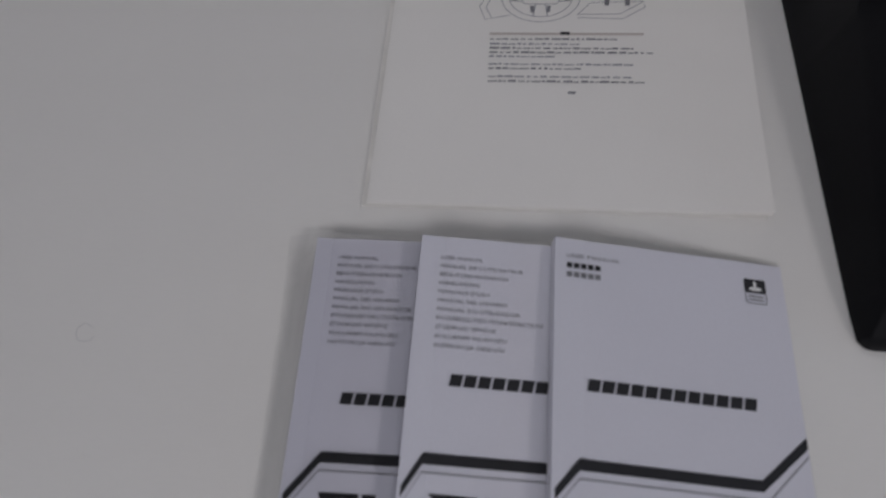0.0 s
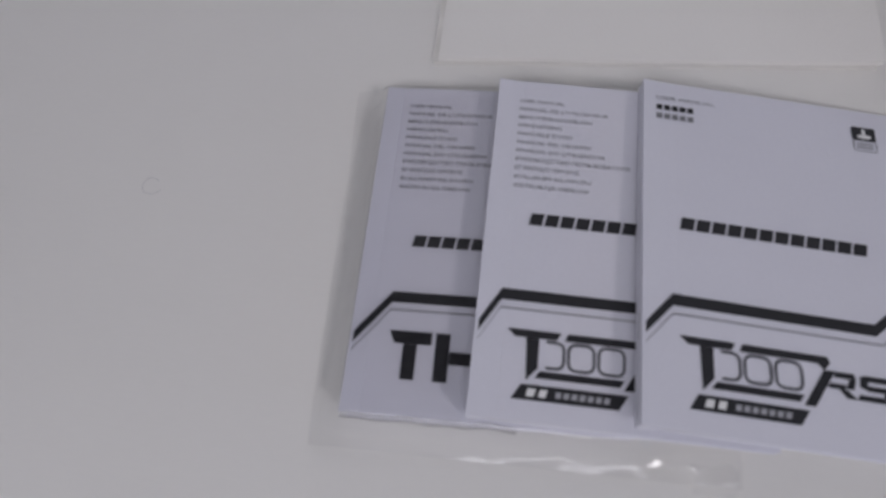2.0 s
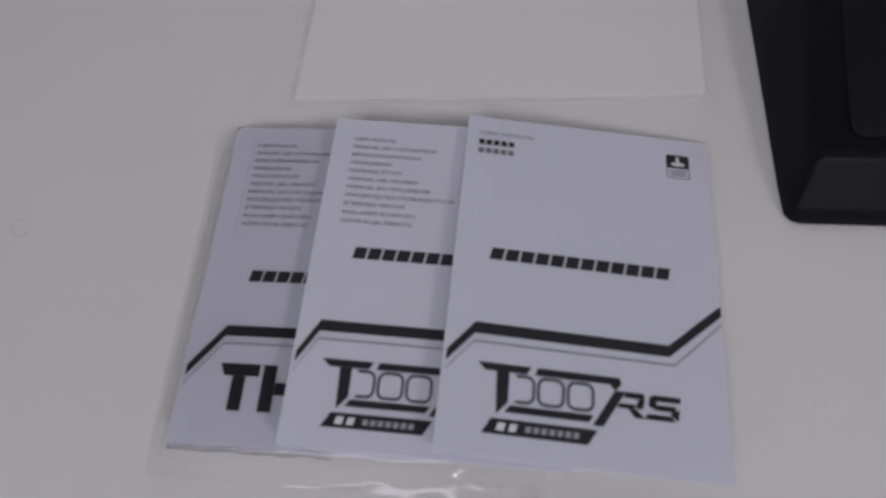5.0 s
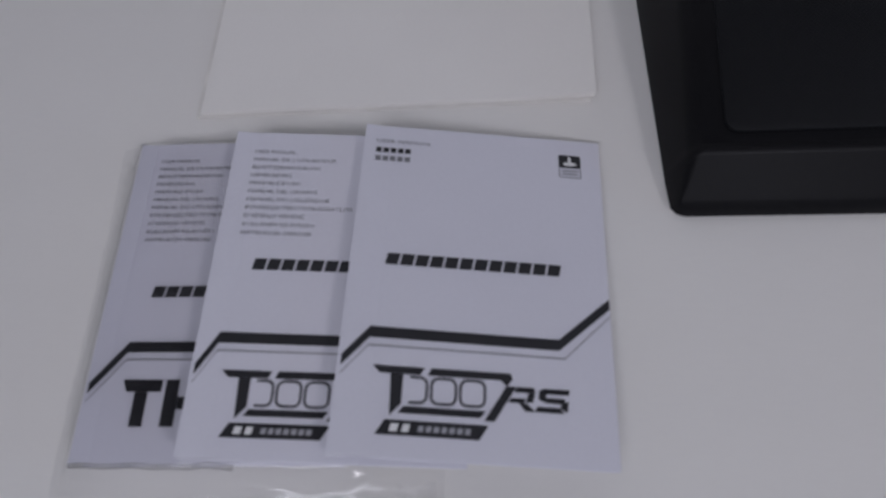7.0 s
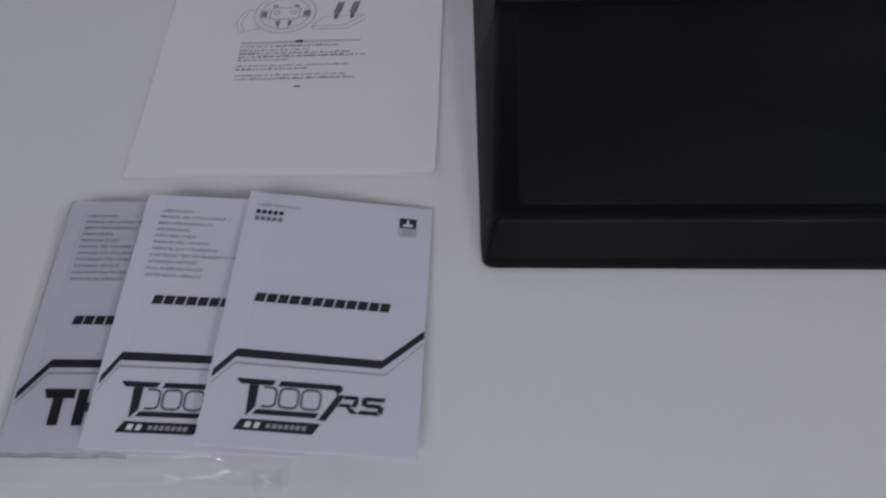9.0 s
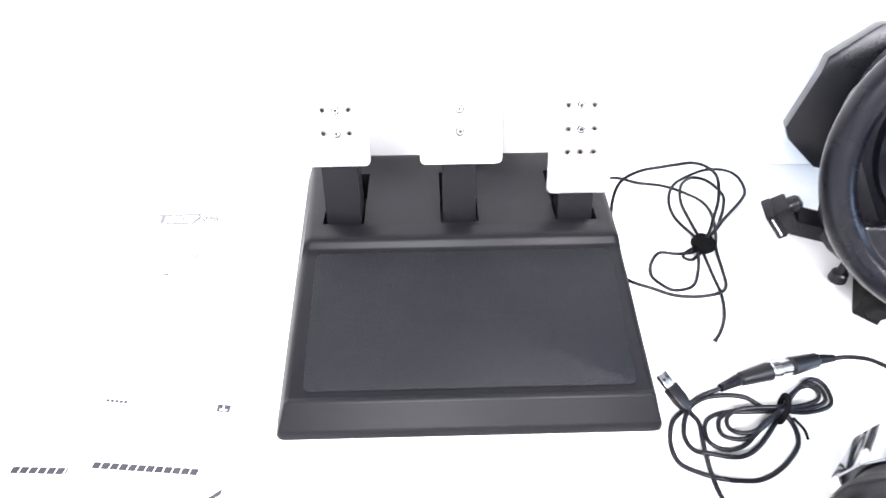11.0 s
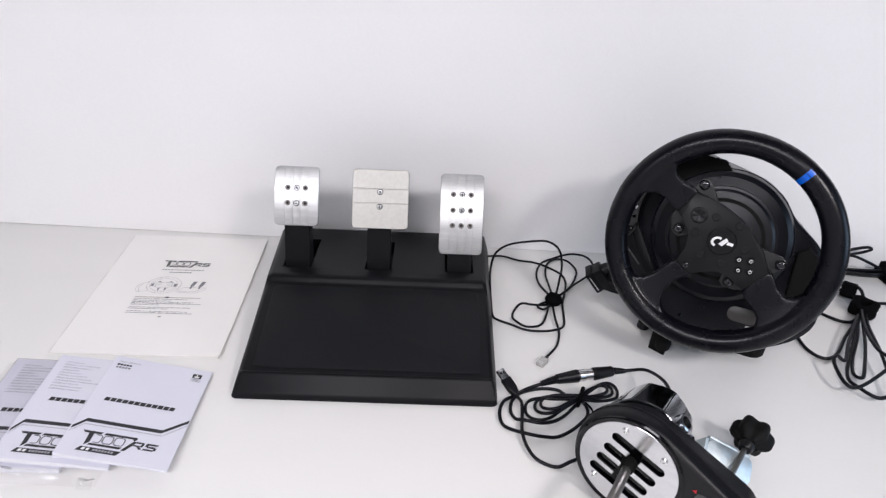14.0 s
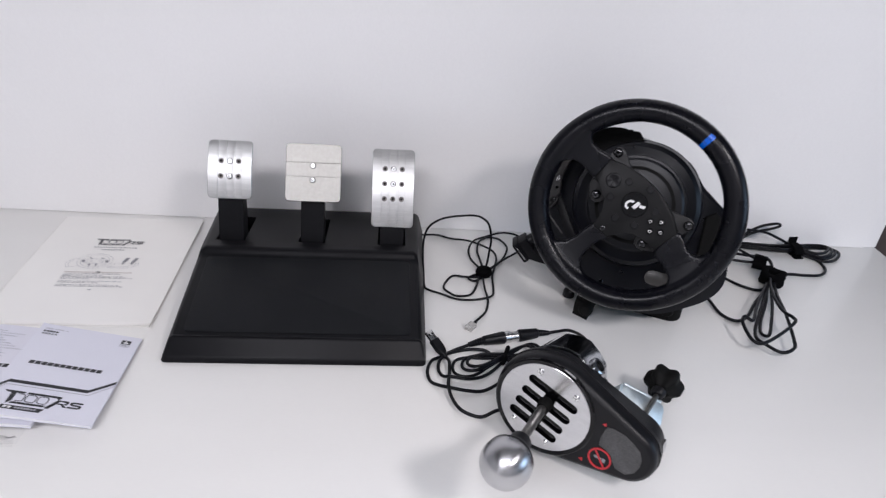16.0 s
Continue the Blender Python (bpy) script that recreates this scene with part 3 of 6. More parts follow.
bag = thing("plastic_bag", pose(-0.2, -0.05, 0.001), "clear crinkled plastic bag round the lowest booklet", "plastic bag")
bm = bmesh.new()
NX, NY = 110, 96
corner = ((-0.2790, -0.134), (-0.104, -0.1310), (-0.113, 0.0480), (-0.2880, 0.0455))
grid = []
for j in range(NY + 1):
    row = []
    for i in range(NX + 1):
        u, v = i / NX, j / NY
        a = [corner[0][k] * (1 - u) + corner[1][k] * u for k in (0, 1)]
        b = [corner[3][k] * (1 - u) + corner[2][k] * u for k in (0, 1)]
        x, y = a[0] * (1 - v) + b[0] * v, a[1] * (1 - v) + b[1] * v
        x += 0.0012 * noise.noise((x * 40, y * 40, 9)) * (u in (0, 1) or v in (0, 1))
        row.append(bm.verts.new((x, y, bag_height(x, y))))
    grid.append(row)
for j in range(NY):
    for i in range(NX):
        bm.faces.new((grid[j][i], grid[j][i + 1], grid[j + 1][i + 1], grid[j + 1][i]))
cover = part("film", bm, FILM, bag, "", angle=80)
cover.visible_shadow = False
if sum(p.normal.z for p in cover.data.polygons) < 0:
    cover.data.flip_normals()
# glinting fold of the film along the lower edge of its booklet
bm = bmesh.new()
path = []
for i in range(41):
    x = 0.001 + 0.071 * i / 40
    p = MA @ Vector((x, -0.0010 + 0.0010 * noise.noise((x * 90, 3.0, 4.0)), 0.0))
    path.append(Vector((p.x, p.y, bag_height(p.x, p.y) + 0.0004)))
sweep(bm, path, 0.0010, 8)
bmesh.ops.recalc_face_normals(bm, faces=bm.faces)
part("film_crease", bm, FILM, bag, "glinting crease", angle=80).visible_shadow = False
# upturned corner of the bag's mouth
bm = bmesh.new()
rings = []
for i in range(9):
    s = i / 8
    x = -0.124 + 0.016 * s
    rings.append([(x, -0.1235 - 0.0015 * math.sin(s * 5), 0.0015), (x + 0.0008, -0.1255, 0.0075 + 0.0015 * math.sin(s * 7)),
                  (x + 0.0015, -0.1300 + 0.001 * math.sin(s * 6), 0.0062), (x + 0.001, -0.1345, 0.0014)])
loft(bm, rings, cap=False, closed=False)
part("film_fold", bm, FILM, bag, "glinting folded corner", angle=80).visible_shadow = False

# ---------------------------------------------------------------- loose reference sheets
MS = frame_of((-0.2470, 0.0675, 0.0), (-0.0330, 0.0695, 0.0), (-0.2500, 0.3520, 0.0))
SW, SH = 0.2140, 0.2860
sheets = thing("reference_manual", Matrix.Translation(MS.translation), "off-white printed reference sheets, corners slightly curled", "paper sheets")


def leaf(x0, x1, y0, y1, zb, zt, curl):
    bm = bmesh.new()
    top, low, nx, ny = [], [], 22, 24
    for j in range(ny + 1):
        for i in range(nx + 1):
            u, v = i / nx, j / ny
            x, y = x0 + (x1 - x0) * u, y0 + (y1 - y0) * v
            c = curl * (max(0, u - 0.75) * 4) ** 2 * (max(0, 0.22 - v) / 0.22) ** 1.5
            c += 0.0007 * (0.5 + 0.5 * noise.noise((x * 14, y * 10, zb * 900))) * max(u, 1 - v)
            top.append(bm.verts.new((x, y, zt + c)))
            low.append(bm.verts.new((x, y, zb + c * (zb > 0.0004))))
    w = nx + 1
    for j in range(ny):
        for i in range(nx):
            k = j * w + i
            bm.faces.new((top[k], top[k + 1], top[k + w + 1], top[k + w]))
            bm.faces.new((low[k], low[k + w], low[k + w + 1], low[k + 1]))
    edge = [i for i in range(w)] + [j * w + nx for j in range(1, ny + 1)] + [ny * w + i for i in range(nx - 1, -1, -1)] + [j * w for j in range(ny - 1, 0, -1)]
    for a, b in zip(edge, edge[1:] + edge[:1]):
        bm.faces.new((low[a], low[b], top[b], top[a]))
    return bm


part("lower_sheet", leaf(-0.0048, SW - 0.0025, -0.0008, SH, 0.0002, 0.0022, 0.0004), PAPER_EDGE, sheets, "stack of off-white sheet edges", MS)
part("middle_sheet", leaf(-0.0018, SW - 0.0008, -0.0002, SH, 0.0023, 0.0036, 0.0012), PAPER, sheets, "", MS)
part("top_sheet", leaf(0, SW, 0, SH - 0.001, 0.0037, 0.0043, 0.0022), PAPER, sheets, "off-white sheet with grey print", MS)
ZS = 0.0054
MSZ = MS @ Matrix.Translation((0, 0, ZS - Z))
product_logo(sheets, MSZ, 0.0710, 0.1965, 0.86, INK_SHEET, band=False)
for x, y, w, h in ((0.0755, 0.1880, 0.063, 0.0016), (0.0885, 0.1812, 0.034, 0.0018)):
    bm = bmesh.new()
    n = int(w / 0.0042)
    for i in range(n):
        flat(bm, [(x + i * 0.0042, y), (x + i * 0.0042 + 0.0030, y), (x + i * 0.0042 + 0.0030, y + h), (x + i * 0.0042, y + h)], ZS)
    part("text_line", bm, INK_SOFT, sheets, "", MS)
# line drawing of a wheel and a pedal set
bm = bmesh.new()
WX, WY = 0.0911, 0.1490
for r in (1.0, 0.80):
    outline(bm, ellipse(WX, WY, 0.0245 * r, 0.0205 * r, 40), 0.0005, ZS)
outline(bm, [(WX - 0.0235, WY + 0.006), (WX - 0.033, WY + 0.003), (WX - 0.038, WY - 0.008), (WX - 0.034, WY - 0.0185), (WX - 0.018, WY - 0.0150)], 0.0005, ZS, False)
outline(bm, [(WX - 0.030, WY + 0.002), (WX - 0.034, WY - 0.009), (WX - 0.030, WY - 0.017)], 0.0005, ZS, False)
outline(bm, rounded(WX - 0.0115, WY - 0.0060, WX + 0.0115, WY + 0.0060, 0.0030, 3), 0.0006, ZS)
for sx in (-1, 1):
    outline(bm, [(WX + sx * 0.0115, WY + 0.005), (WX + sx * 0.0195, WY + 0.003), (WX + sx * 0.0195, WY - 0.003), (WX + sx * 0.0115, WY - 0.004)], 0.0006, ZS, False)
    outline(bm, [(WX + sx * 0.0030, WY - 0.006), (WX + sx * 0.0045, WY - 0.0160)], 0.0006, ZS, False)
    outline(bm, ellipse(WX + sx * 0.0065, WY + 0.001, 0.0022, 0.0019, 10), 0.0005, ZS)
part("wheel_drawing", bm, INK_PALE, sheets, "thin grey line drawing of a steering wheel", MS)
bm = bmesh.new()
for sx in (-1, 1):
    flat(bm, [(WX + sx * 0.0165 - 0.0022, WY + 0.0025), (WX + sx * 0.0165 + 0.0022, WY + 0.0025), (WX + sx * 0.0165 + 0.0018, WY - 0.0030), (WX + sx * 0.0165 - 0.0018, WY - 0.0030)], ZS)
    flat(bm, [(WX + sx * 0.0052 - 0.0012, WY - 0.0075), (WX + sx * 0.0052 + 0.0012, WY - 0.0075), (WX + sx * 0.0048 + 0.0010, WY - 0.0125), (WX + sx * 0.0048 - 0.0010, WY - 0.0125)], ZS)
    flat(bm, [(WX + sx * 0.0085 - 0.0020, WY + 0.0078), (WX + sx * 0.0085 + 0.0020, WY + 0.0070), (WX + sx * 0.0085 + 0.0020, WY + 0.0088), (WX + sx * 0.0085 - 0.0020, WY + 0.0096)], ZS)
part("wheel_drawing", bm, INK_SOFT, sheets, "", MS)
bm = bmesh.new()
PX, PY = 0.1140, 0.1345
outline(bm, [(PX, PY), (PX + 0.008, PY + 0.0095), (PX + 0.040, PY + 0.0105), (PX + 0.041, PY + 0.006), (PX + 0.027, PY - 0.0035), (PX, PY - 0.0025)], 0.0005, ZS)
outline(bm, [(PX, PY), (PX + 0.026, PY + 0.0005), (PX + 0.040, PY + 0.0105)], 0.0005, ZS, False)
part("pedal_drawing", bm, INK_PALE, sheets, "thin grey line drawing of a pedal set", MS)
for i in range(2):
    bm = bmesh.new()
    x0, y0 = PX + 0.0155 + i * 0.0125, PY + 0.0135
    flat(bm, [(x0, y0), (x0 + 0.0052, y0), (x0 + 0.0078, y0 + 0.0115), (x0 + 0.0026, y0 + 0.0115)], ZS)
    flat(bm, [(x0 + 0.001, y0 - 0.006), (x0 + 0.0035, y0 - 0.006), (x0 + 0.004, y0 - 0.0005), (x0 + 0.001, y0 - 0.0005)], ZS)
    part("pedal_drawing", bm, INK_SOFT, sheets, "", MS)
bm = bmesh.new()
flat(bm, [(0.0605, 0.1185), (0.1530, 0.1185), (0.1530, 0.1200), (0.0605, 0.1200)], ZS - 0.0001)
part("rule_line", bm, PAPER_BAR, sheets, "", MS)
bm = bmesh.new()
flat(bm, [(0.1035, 0.1182), (0.1090, 0.1182), (0.1090, 0.1205), (0.1035, 0.1205)], ZS + 0.0002)
part("text_line", bm, INK, sheets, "", MS)
rnd = random.Random(4)
for y, w in ((0.1188, 0.075), (0.1152, 0.054), (0.1122, 0.085), (0.1092, 0.095), (0.1062, 0.035), (0.1008, 0.085), (0.0978, 0.053), (0.0922, 0.083), (0.0890, 0.091)):
    bm = bmesh.new()
    x, y = 0.0610, 0.1185 - (0.1225 - y) * 1.07
    while x < 0.061 + w:
        dw = rnd.uniform(0.0012, 0.0060)
        hgt = rnd.choice((0.0006, 0.0009, 0.0012))
        flat(bm, [(x, y), (x + dw, y), (x + dw, y + hgt), (x, y + hgt)], ZS)
        x += dw + rnd.uniform(0.0005, 0.0018)
    part("text_line", bm, rnd.choice((INK_SOFT, INK_PALE, INK_SOFT)), sheets, "", MS)
bm = bmesh.new()
flat(bm, [(0.1080, 0.0745), (0.1125, 0.0745), (0.1125, 0.0760), (0.1080, 0.0760)], ZS)
part("text_line", bm, INK_SOFT, sheets, "", MS)

# ---------------------------------------------------------------- pedal set
pedals = thing("pedal_set", pose(0.16, 0.17, 0), "black three-pedal set with brushed metal plates, standing on the table", "pedals")
PROFILE = [(0.0, 0.0015), (0.0006, 0.0030), (0.0016, 0.0060), (0.0045, 0.0090), (0.0180, 0.0215), (0.0192, 0.0231), (0.0204, 0.0243), (0.0219, 0.0249), (0.0234, 0.0246), (0.0250, 0.0240), (0.0280, 0.0246), (0.070, 0.0323), (0.120, 0.0410), (0.1640, 0.0486),
           (0.1720, 0.0500), (0.1742, 0.0520), (0.1768, 0.0555), (0.1792, 0.0576), (0.1822, 0.0585), (0.1860, 0.0582), (0.1950, 0.0572), (0.2400, 0.0520), (0.3300, 0.0418), (0.3380, 0.0395), (0.3430, 0.0340), (0.3480, 0.0015)]


def base_section(y, z):
    rise = min(1, y / 0.02)
    xa, xb = -0.002 - 0.040 * y, 0.3215 + 0.020 * y
    e = 0.0075 * (1 - math.sqrt(max(0, 1 - (1 - min(1, y / 0.0075)) ** 2)))
    c = 0.0042 * rise if z > 0.01 else 0.0006
    out = []
    for x0, sgn, lean in ((xa, 1, 0.35), (xb, -1, 0.26)):
        d = lean * z
        side = [(0, 0.0008), (d * 0.80, max(0.001, z - c * 1.3)), (d * 0.93 + c * 0.35, max(0.0012, z - c * 0.45)), (d + c, z)]
        side = [(x0 + sgn * (e + p), y, q) for p, q in side]
        out += side if sgn > 0 else side[::-1]
    return out


bm = bmesh.new()
loft(bm, [base_section(y, z) for y, z in PROFILE])
shell = part("base_shell", bm, PLASTIC, pedals, "black moulded plastic base", angle=28)
# slots for the three arms are cut right through the deck
SLOTS = ((0.0235, 0.0640), (0.1400, 0.1780), (0.2545, 0.2955))
cutters = []
for x0, x1 in SLOTS:
    bm = bmesh.new()
    box(bm, (x0, 0.2035, 0.012), (x1, 0.296, 0.09))
    c = part("cutter", bm, PLASTIC_DARK, pedals)
    cutters.append(c)
    mod = shell.modifiers.new("slot", "BOOLEAN")
    mod.object, mod.operation, mod.solver = c, "DIFFERENCE", "EXACT"
bpy.context.view_layer.update()
cut = bpy.data.meshes.new_from_object(shell.evaluated_get(bpy.context.evaluated_depsgraph_get()))
shell.modifiers.clear()
shell.data = cut
cut.set_sharp_from_angle(angle=radians(28))
for c in cutters:
    bpy.data.objects.remove(c)


def mat_z(y):
    return 0.0250 + (y - 0.028) * (0.0486 - 0.0250) / (0.164 - 0.028)


bm = bmesh.new()
poly = rounded(0.0205, 0.0300, 0.3010, 0.1680, 0.006, 4)
prism(bm, poly, 0.0, 0.0010, 0.0005)
for v in bm.verts:
    v.co.z += mat_z(v.co.y)
part("heel_plate", bm, MAT, pedals, "finely ribbed black heel plate", angle=50)


def plate_frame(y, z, recline=30):
    """Frame of a pedal plate: x across, y up along it, z out towards the foot."""
    r = radians(recline)
    m = Matrix(((1, 0, 0), (0, math.sin(r), -math.cos(r)), (0, math.cos(r), math.sin(r)))).to_4x4()
    m.translation = (0, y, z)
    return m


def plate(parent, m, x0, x1, s0, s1, grooves, bow, mat, label, rad=0.006):
    """A bent metal plate; grooves: sunk strips across x or along it."""
    bm = bmesh.new()
    th = 0.0030
    top, low = [], []
    xc, hw, sc, hs = (x0 + x1) / 2, (x1 - x0) / 2, (s0 + s1) / 2, (s1 - s0) / 2
    us, vs = [x0 + 2 * hw * i / 24 for i in range(25)], [s0 + 2 * hs * i / 24 for i in range(25)]
    us += [x0 + 0.0007, x1 - 0.0007]
    vs += [s0 + 0.0007, s1 - 0.0007]
    for kind, a, b, d in grooves:
        if kind == "x":
            us += [a + (b - a) * i / 8 for i in range(9)]
        for q in (a, a + 0.0003, b - 0.0003, b):
            (us if kind == "x" else vs).append(q)
    us, vs = sorted(set(us)), sorted(set(vs))
    nx, ny = len(us) - 1, len(vs) - 1
    for s in vs:
        for x in us:
            px, ps = x, s
            ax, as_ = hw - abs(x - xc), hs - abs(s - sc)
            if ax < rad and as_ < rad:
                qx, qs = rad - ax, rad - as_
                k = max(qx, qs) / max(1e-6, math.hypot(qx, qs))
                px = xc + math.copysign(hw - rad + qx * k, x - xc)
                ps = sc + math.copysign(hs - rad + qs * k, s - sc)
            v = (s - sc) / hs
            bend = bow * (0.5 - v * v)
            e = min(ax, as_)
            z = bend - 0.0007 * max(0, 1 - e / 0.0007)
            for kind, a, b, d in grooves:
                q = x if kind == "x" else s
                if a + 0.0001 < q < b - 0.0001:
                    z -= d * (1.0 - 0.25 * ((2 * q - a - b) / (b - a)) ** 2) if kind == "x" else d
            top.append(bm.verts.new((px, ps, z)))
            low.append(bm.verts.new((px, ps, bend - th)))
    w = nx + 1
    for j in range(ny):
        for i in range(nx):
            k = j * w + i
            bm.faces.new((top[k], top[k + 1], top[k + w + 1], top[k + w]))
            bm.faces.new((low[k], low[k + w], low[k + w + 1], low[k + 1]))
    edge = [i for i in range(w)] + [j * w + nx for j in range(1, ny + 1)] + [ny * w + i for i in range(nx - 1, -1, -1)] + [j * w for j in range(ny - 1, 0, -1)]
    for a, b in zip(edge, edge[1:] + edge[:1]):
        bm.faces.new((low[a], low[b], top[b], top[a]))
    return part("pedal_plate", bm, mat, parent, label, m, angle=30)


def hole(parent, m, x, s, z, filled):
    bm = bmesh.new()
    if filled:
        revolve(bm, [(0.0036, -0.001), (0.0036, 0.0006), (0.0030, 0.0011), (0.0017, 0.0011), (0.0014, 0.0002), (0.0, 0.0002)], 18)
        sc = part("screw", bm, SCREW, parent, "steel socket screw", m @ Matrix.Translation((x, s, z)))
        bm = bmesh.new()
        revolve(bm, [(0.0042, -0.0004), (0.0042, 0.0002), (0.0037, 0.0002), (0.0037, -0.0004), (0.0042, -0.0004)], 18)
        part("screw_gap", bm, PLASTIC_DARK, sc, "dark ring", m @ Matrix.Translation((x, s, z)))
        bm = bmesh.new()
        revolve(bm, [(0.0011, 0.0003), (0.0011, 0.0006), (0, 0.0006)], 6)
        part("socket", bm, PLASTIC_DARK, sc, "dark hexagon socket", m @ Matrix.Translation((x, s, z)))
    else:
        revolve(bm, [(0.0039, -0.0006), (0.0039, 0.0004), (0.0032, 0.0005), (0.0019, 0.0002), (0.0019, -0.0006)], 18)
        rimob = part("hole_rim", bm, RIMDARK, parent, "dark countersunk rim", m @ Matrix.Translation((x, s, z)))
        bm = bmesh.new()
        revolve(bm, [(0.0019, -0.0006), (0.0019, 0.0003), (0.0, 0.0002)], 18)
        part("screw_hole", bm, PLASTIC_DARK, rimob, "dark empty hole", m @ Matrix.Translation((x, s, z)))


def arm(parent, x0, x1, foot, head, depth):
    """A tapered black arm from the slot up to the back of its plate."""
    f, h = Vector(foot), Vector(head)
    bm = bmesh.new()
    rings = []
    for s in (0, 0.12, 0.5, 0.86, 1.0):
        c = f.lerp(h, s)
        d = depth * (1.15 - 0.5 * s)
        ins = 0.0012 if s in (0, 1.0) else 0
        rings.append([(x0 + ins, c.y + ins, c.z), (x1 - ins, c.y + ins, c.z), (x1 - ins, c.y + d, c.z - d * 0.35), (x0 + ins, c.y + d, c.z - d * 0.35)])
    loft(bm, rings)
    bmesh.ops.bevel(bm, geom=[e for e in bm.edges if abs((e.verts[0].co - e.verts[1].co).z) > 0.004], offset=0.0015, segments=2, affect="EDGES")
    a = part("pedal_arm", bm, PLASTIC, parent, "black plastic pedal arm")
    bm = bmesh.new()
    c = f.lerp(h, 0.02)
    box(bm, (x0 + 0.004, c.y - 0.0012, c.z + 0.004), (x1 - 0.004, c.y + 0.001, c.z + 0.010), 0.0006)
    part("arm_rib", bm, PLASTIC_DARK, a)


P1, P2, P3 = plate_frame(0.237, 0.153), plate_frame(0.240, 0.150), plate_frame(0.243, 0.135)
pl = plate(pedals, P1, 0.0145, 0.0755, -0.0420, 0.0405, (("x", 0.0285, 0.0375, 0.0010), ("x", 0.0400, 0.0500, 0.0016), ("x", 0.0525, 0.0615, 0.0010)), 0.0060, ALU, "short brushed aluminium pedal plate with vertical grooves")
for s in (0.0105, -0.0108):
    for x in (0.0330, 0.0450, 0.0570):
        hole(pl, P1, x, s, 0.0030 - 0.0060 * ((s + 0.0008) / 0.0413) ** 2 - (0.0013 if abs(x - 0.045) < 0.001 else 0.0007), abs(x - 0.045) < 0.001)
pl = plate(pedals, P2, 0.1212, 0.1998, -0.0410, 0.0415, (("y", -0.0064, 0.0152, 0.0008), ("y", 0.0136, 0.0152, 0.0016), ("y", -0.0064, -0.0048, 0.0016)), 0.0, ALU_FLAT, "flat matt aluminium brake pedal plate with two cross grooves")
for s, z in ((0.0105, -0.0004), (-0.0101, 0.0003)):
    hole(pl, P2, 0.1596, s, z, True)
pl = plate(pedals, P3, 0.2440, 0.3055, -0.0620, 0.0525, (("x", 0.2580, 0.2670, 0.0010), ("x", 0.2697, 0.2797, 0.0016), ("x", 0.2825, 0.2915, 0.0010)), 0.0095, ALU, "long brushed aluminium accelerator plate with vertical grooves")
for s in (0.0228, 0.0008, -0.0210):
    for x in (0.2624, 0.2747, 0.2872):
        hole(pl, P3, x, s, 0.00475 - 0.0095 * ((s + 0.0048) / 0.0573) ** 2 - (0.0013 if abs(x - 0.2747) < 0.001 else 0.0007), abs(x - 0.2747) < 0.001 and s > 0)
for x0, x1, m, s in ((0.0265, 0.0615, P1, -0.036), (0.1425, 0.1755, P2, -0.036), (0.2575, 0.2925, P3, -0.054)):
    head = m @ Vector((0, s + 0.020, -0.0060))
    arm(pedals, x0, x1, (0, 0.2070, 0.0400), (0, head.y, head.z), 0.030)
# feet under the base
for x in (0.03, 0.29):
    for y in (0.03, 0.31):
        bm = bmesh.new()
        rod(bm, (x, y, 0.0), (x, y, 0.002), 0.012, seg=16)
        part("rubber_foot", bm, PLASTIC_DARK, pedals)
# ---------------------------------------------------------------- steering wheel with its base
N = Vector((-0.4072, -0.8442, 0.3486))
A = Vector((0.9007, -0.4344, 0.0))
B = N.cross(A)
MW = Matrix((A, B, N)).transposed().to_4x4()
MW.translation = (0.5795, 0.1020, 0.1834)
MT = MW @ pose(0, 0, 0, 0, 0, -34)          # the rim stands turned to the right
wheel = thing("steering_wheel", pose(0.62, 0.17, 0), "black racing steering wheel on a round motor base, slightly turned", "steering wheel")
RR, RT = 0.1216, 0.0142

bm = bmesh.new()
NS, MS_ = 96, 18
rings = []
for i in range(NS):
    a = 2 * math.pi * i / NS
    ring = []
    # thicker thumb rests beside the two upper spokes
    bulge = 1 + 0.06 * sum(math.exp(-(((a - c + math.pi) % (2 * math.pi) - math.pi) / 0.30) ** 2) for c in (radians(28), radians(152)))
    for k in range(MS_):
        b = 2 * math.pi * k / MS_
        r = RT * bulge
        ring.append(((RR + r * math.cos(b)) * math.cos(a), (RR + r * math.cos(b)) * math.sin(a), r * 1.05 * math.sin(b)))
    rings.append(ring)
rings.append(rings[0])
loft(bm, rings, cap=False)
bmesh.ops.remove_doubles(bm, verts=bm.verts[:], dist=1e-6)
rim = part("rim", bm, LEATHER, wheel, "black rubber-clad rim", MT, 60)


def rim_band(a0, a1, b0, b1, mat, label):
    """An inlaid strip across the inner front of the rim, between the angles a along it and b round it."""
    bm = bmesh.new()
    rings = []
    for i in range(4):
        a = radians(a0 + (a1 - a0) * i / 3)
        arc = [radians(b0 + (b1 - b0) * k / 10) for k in range(11)]
        shell_pts = [(RT + 0.0004, b) for b in arc] + [(RT - 0.0010, b) for b in arc[::-1]]
        rings.append([((RR + r * math.cos(b)) * math.cos(a), (RR + r * math.cos(b)) * math.sin(a), r * 1.05 * math.sin(b)) for r, b in shell_pts])
    loft(bm, rings)
    part("marker_band", bm, mat, rim, label, MT, 60)


for b0, b1 in ((68, 92), (95, 118), (121, 144), (147, 168)):
    rim_band(88.2, 91.8, b0, b1, BLUE, "bright blue centre mark")


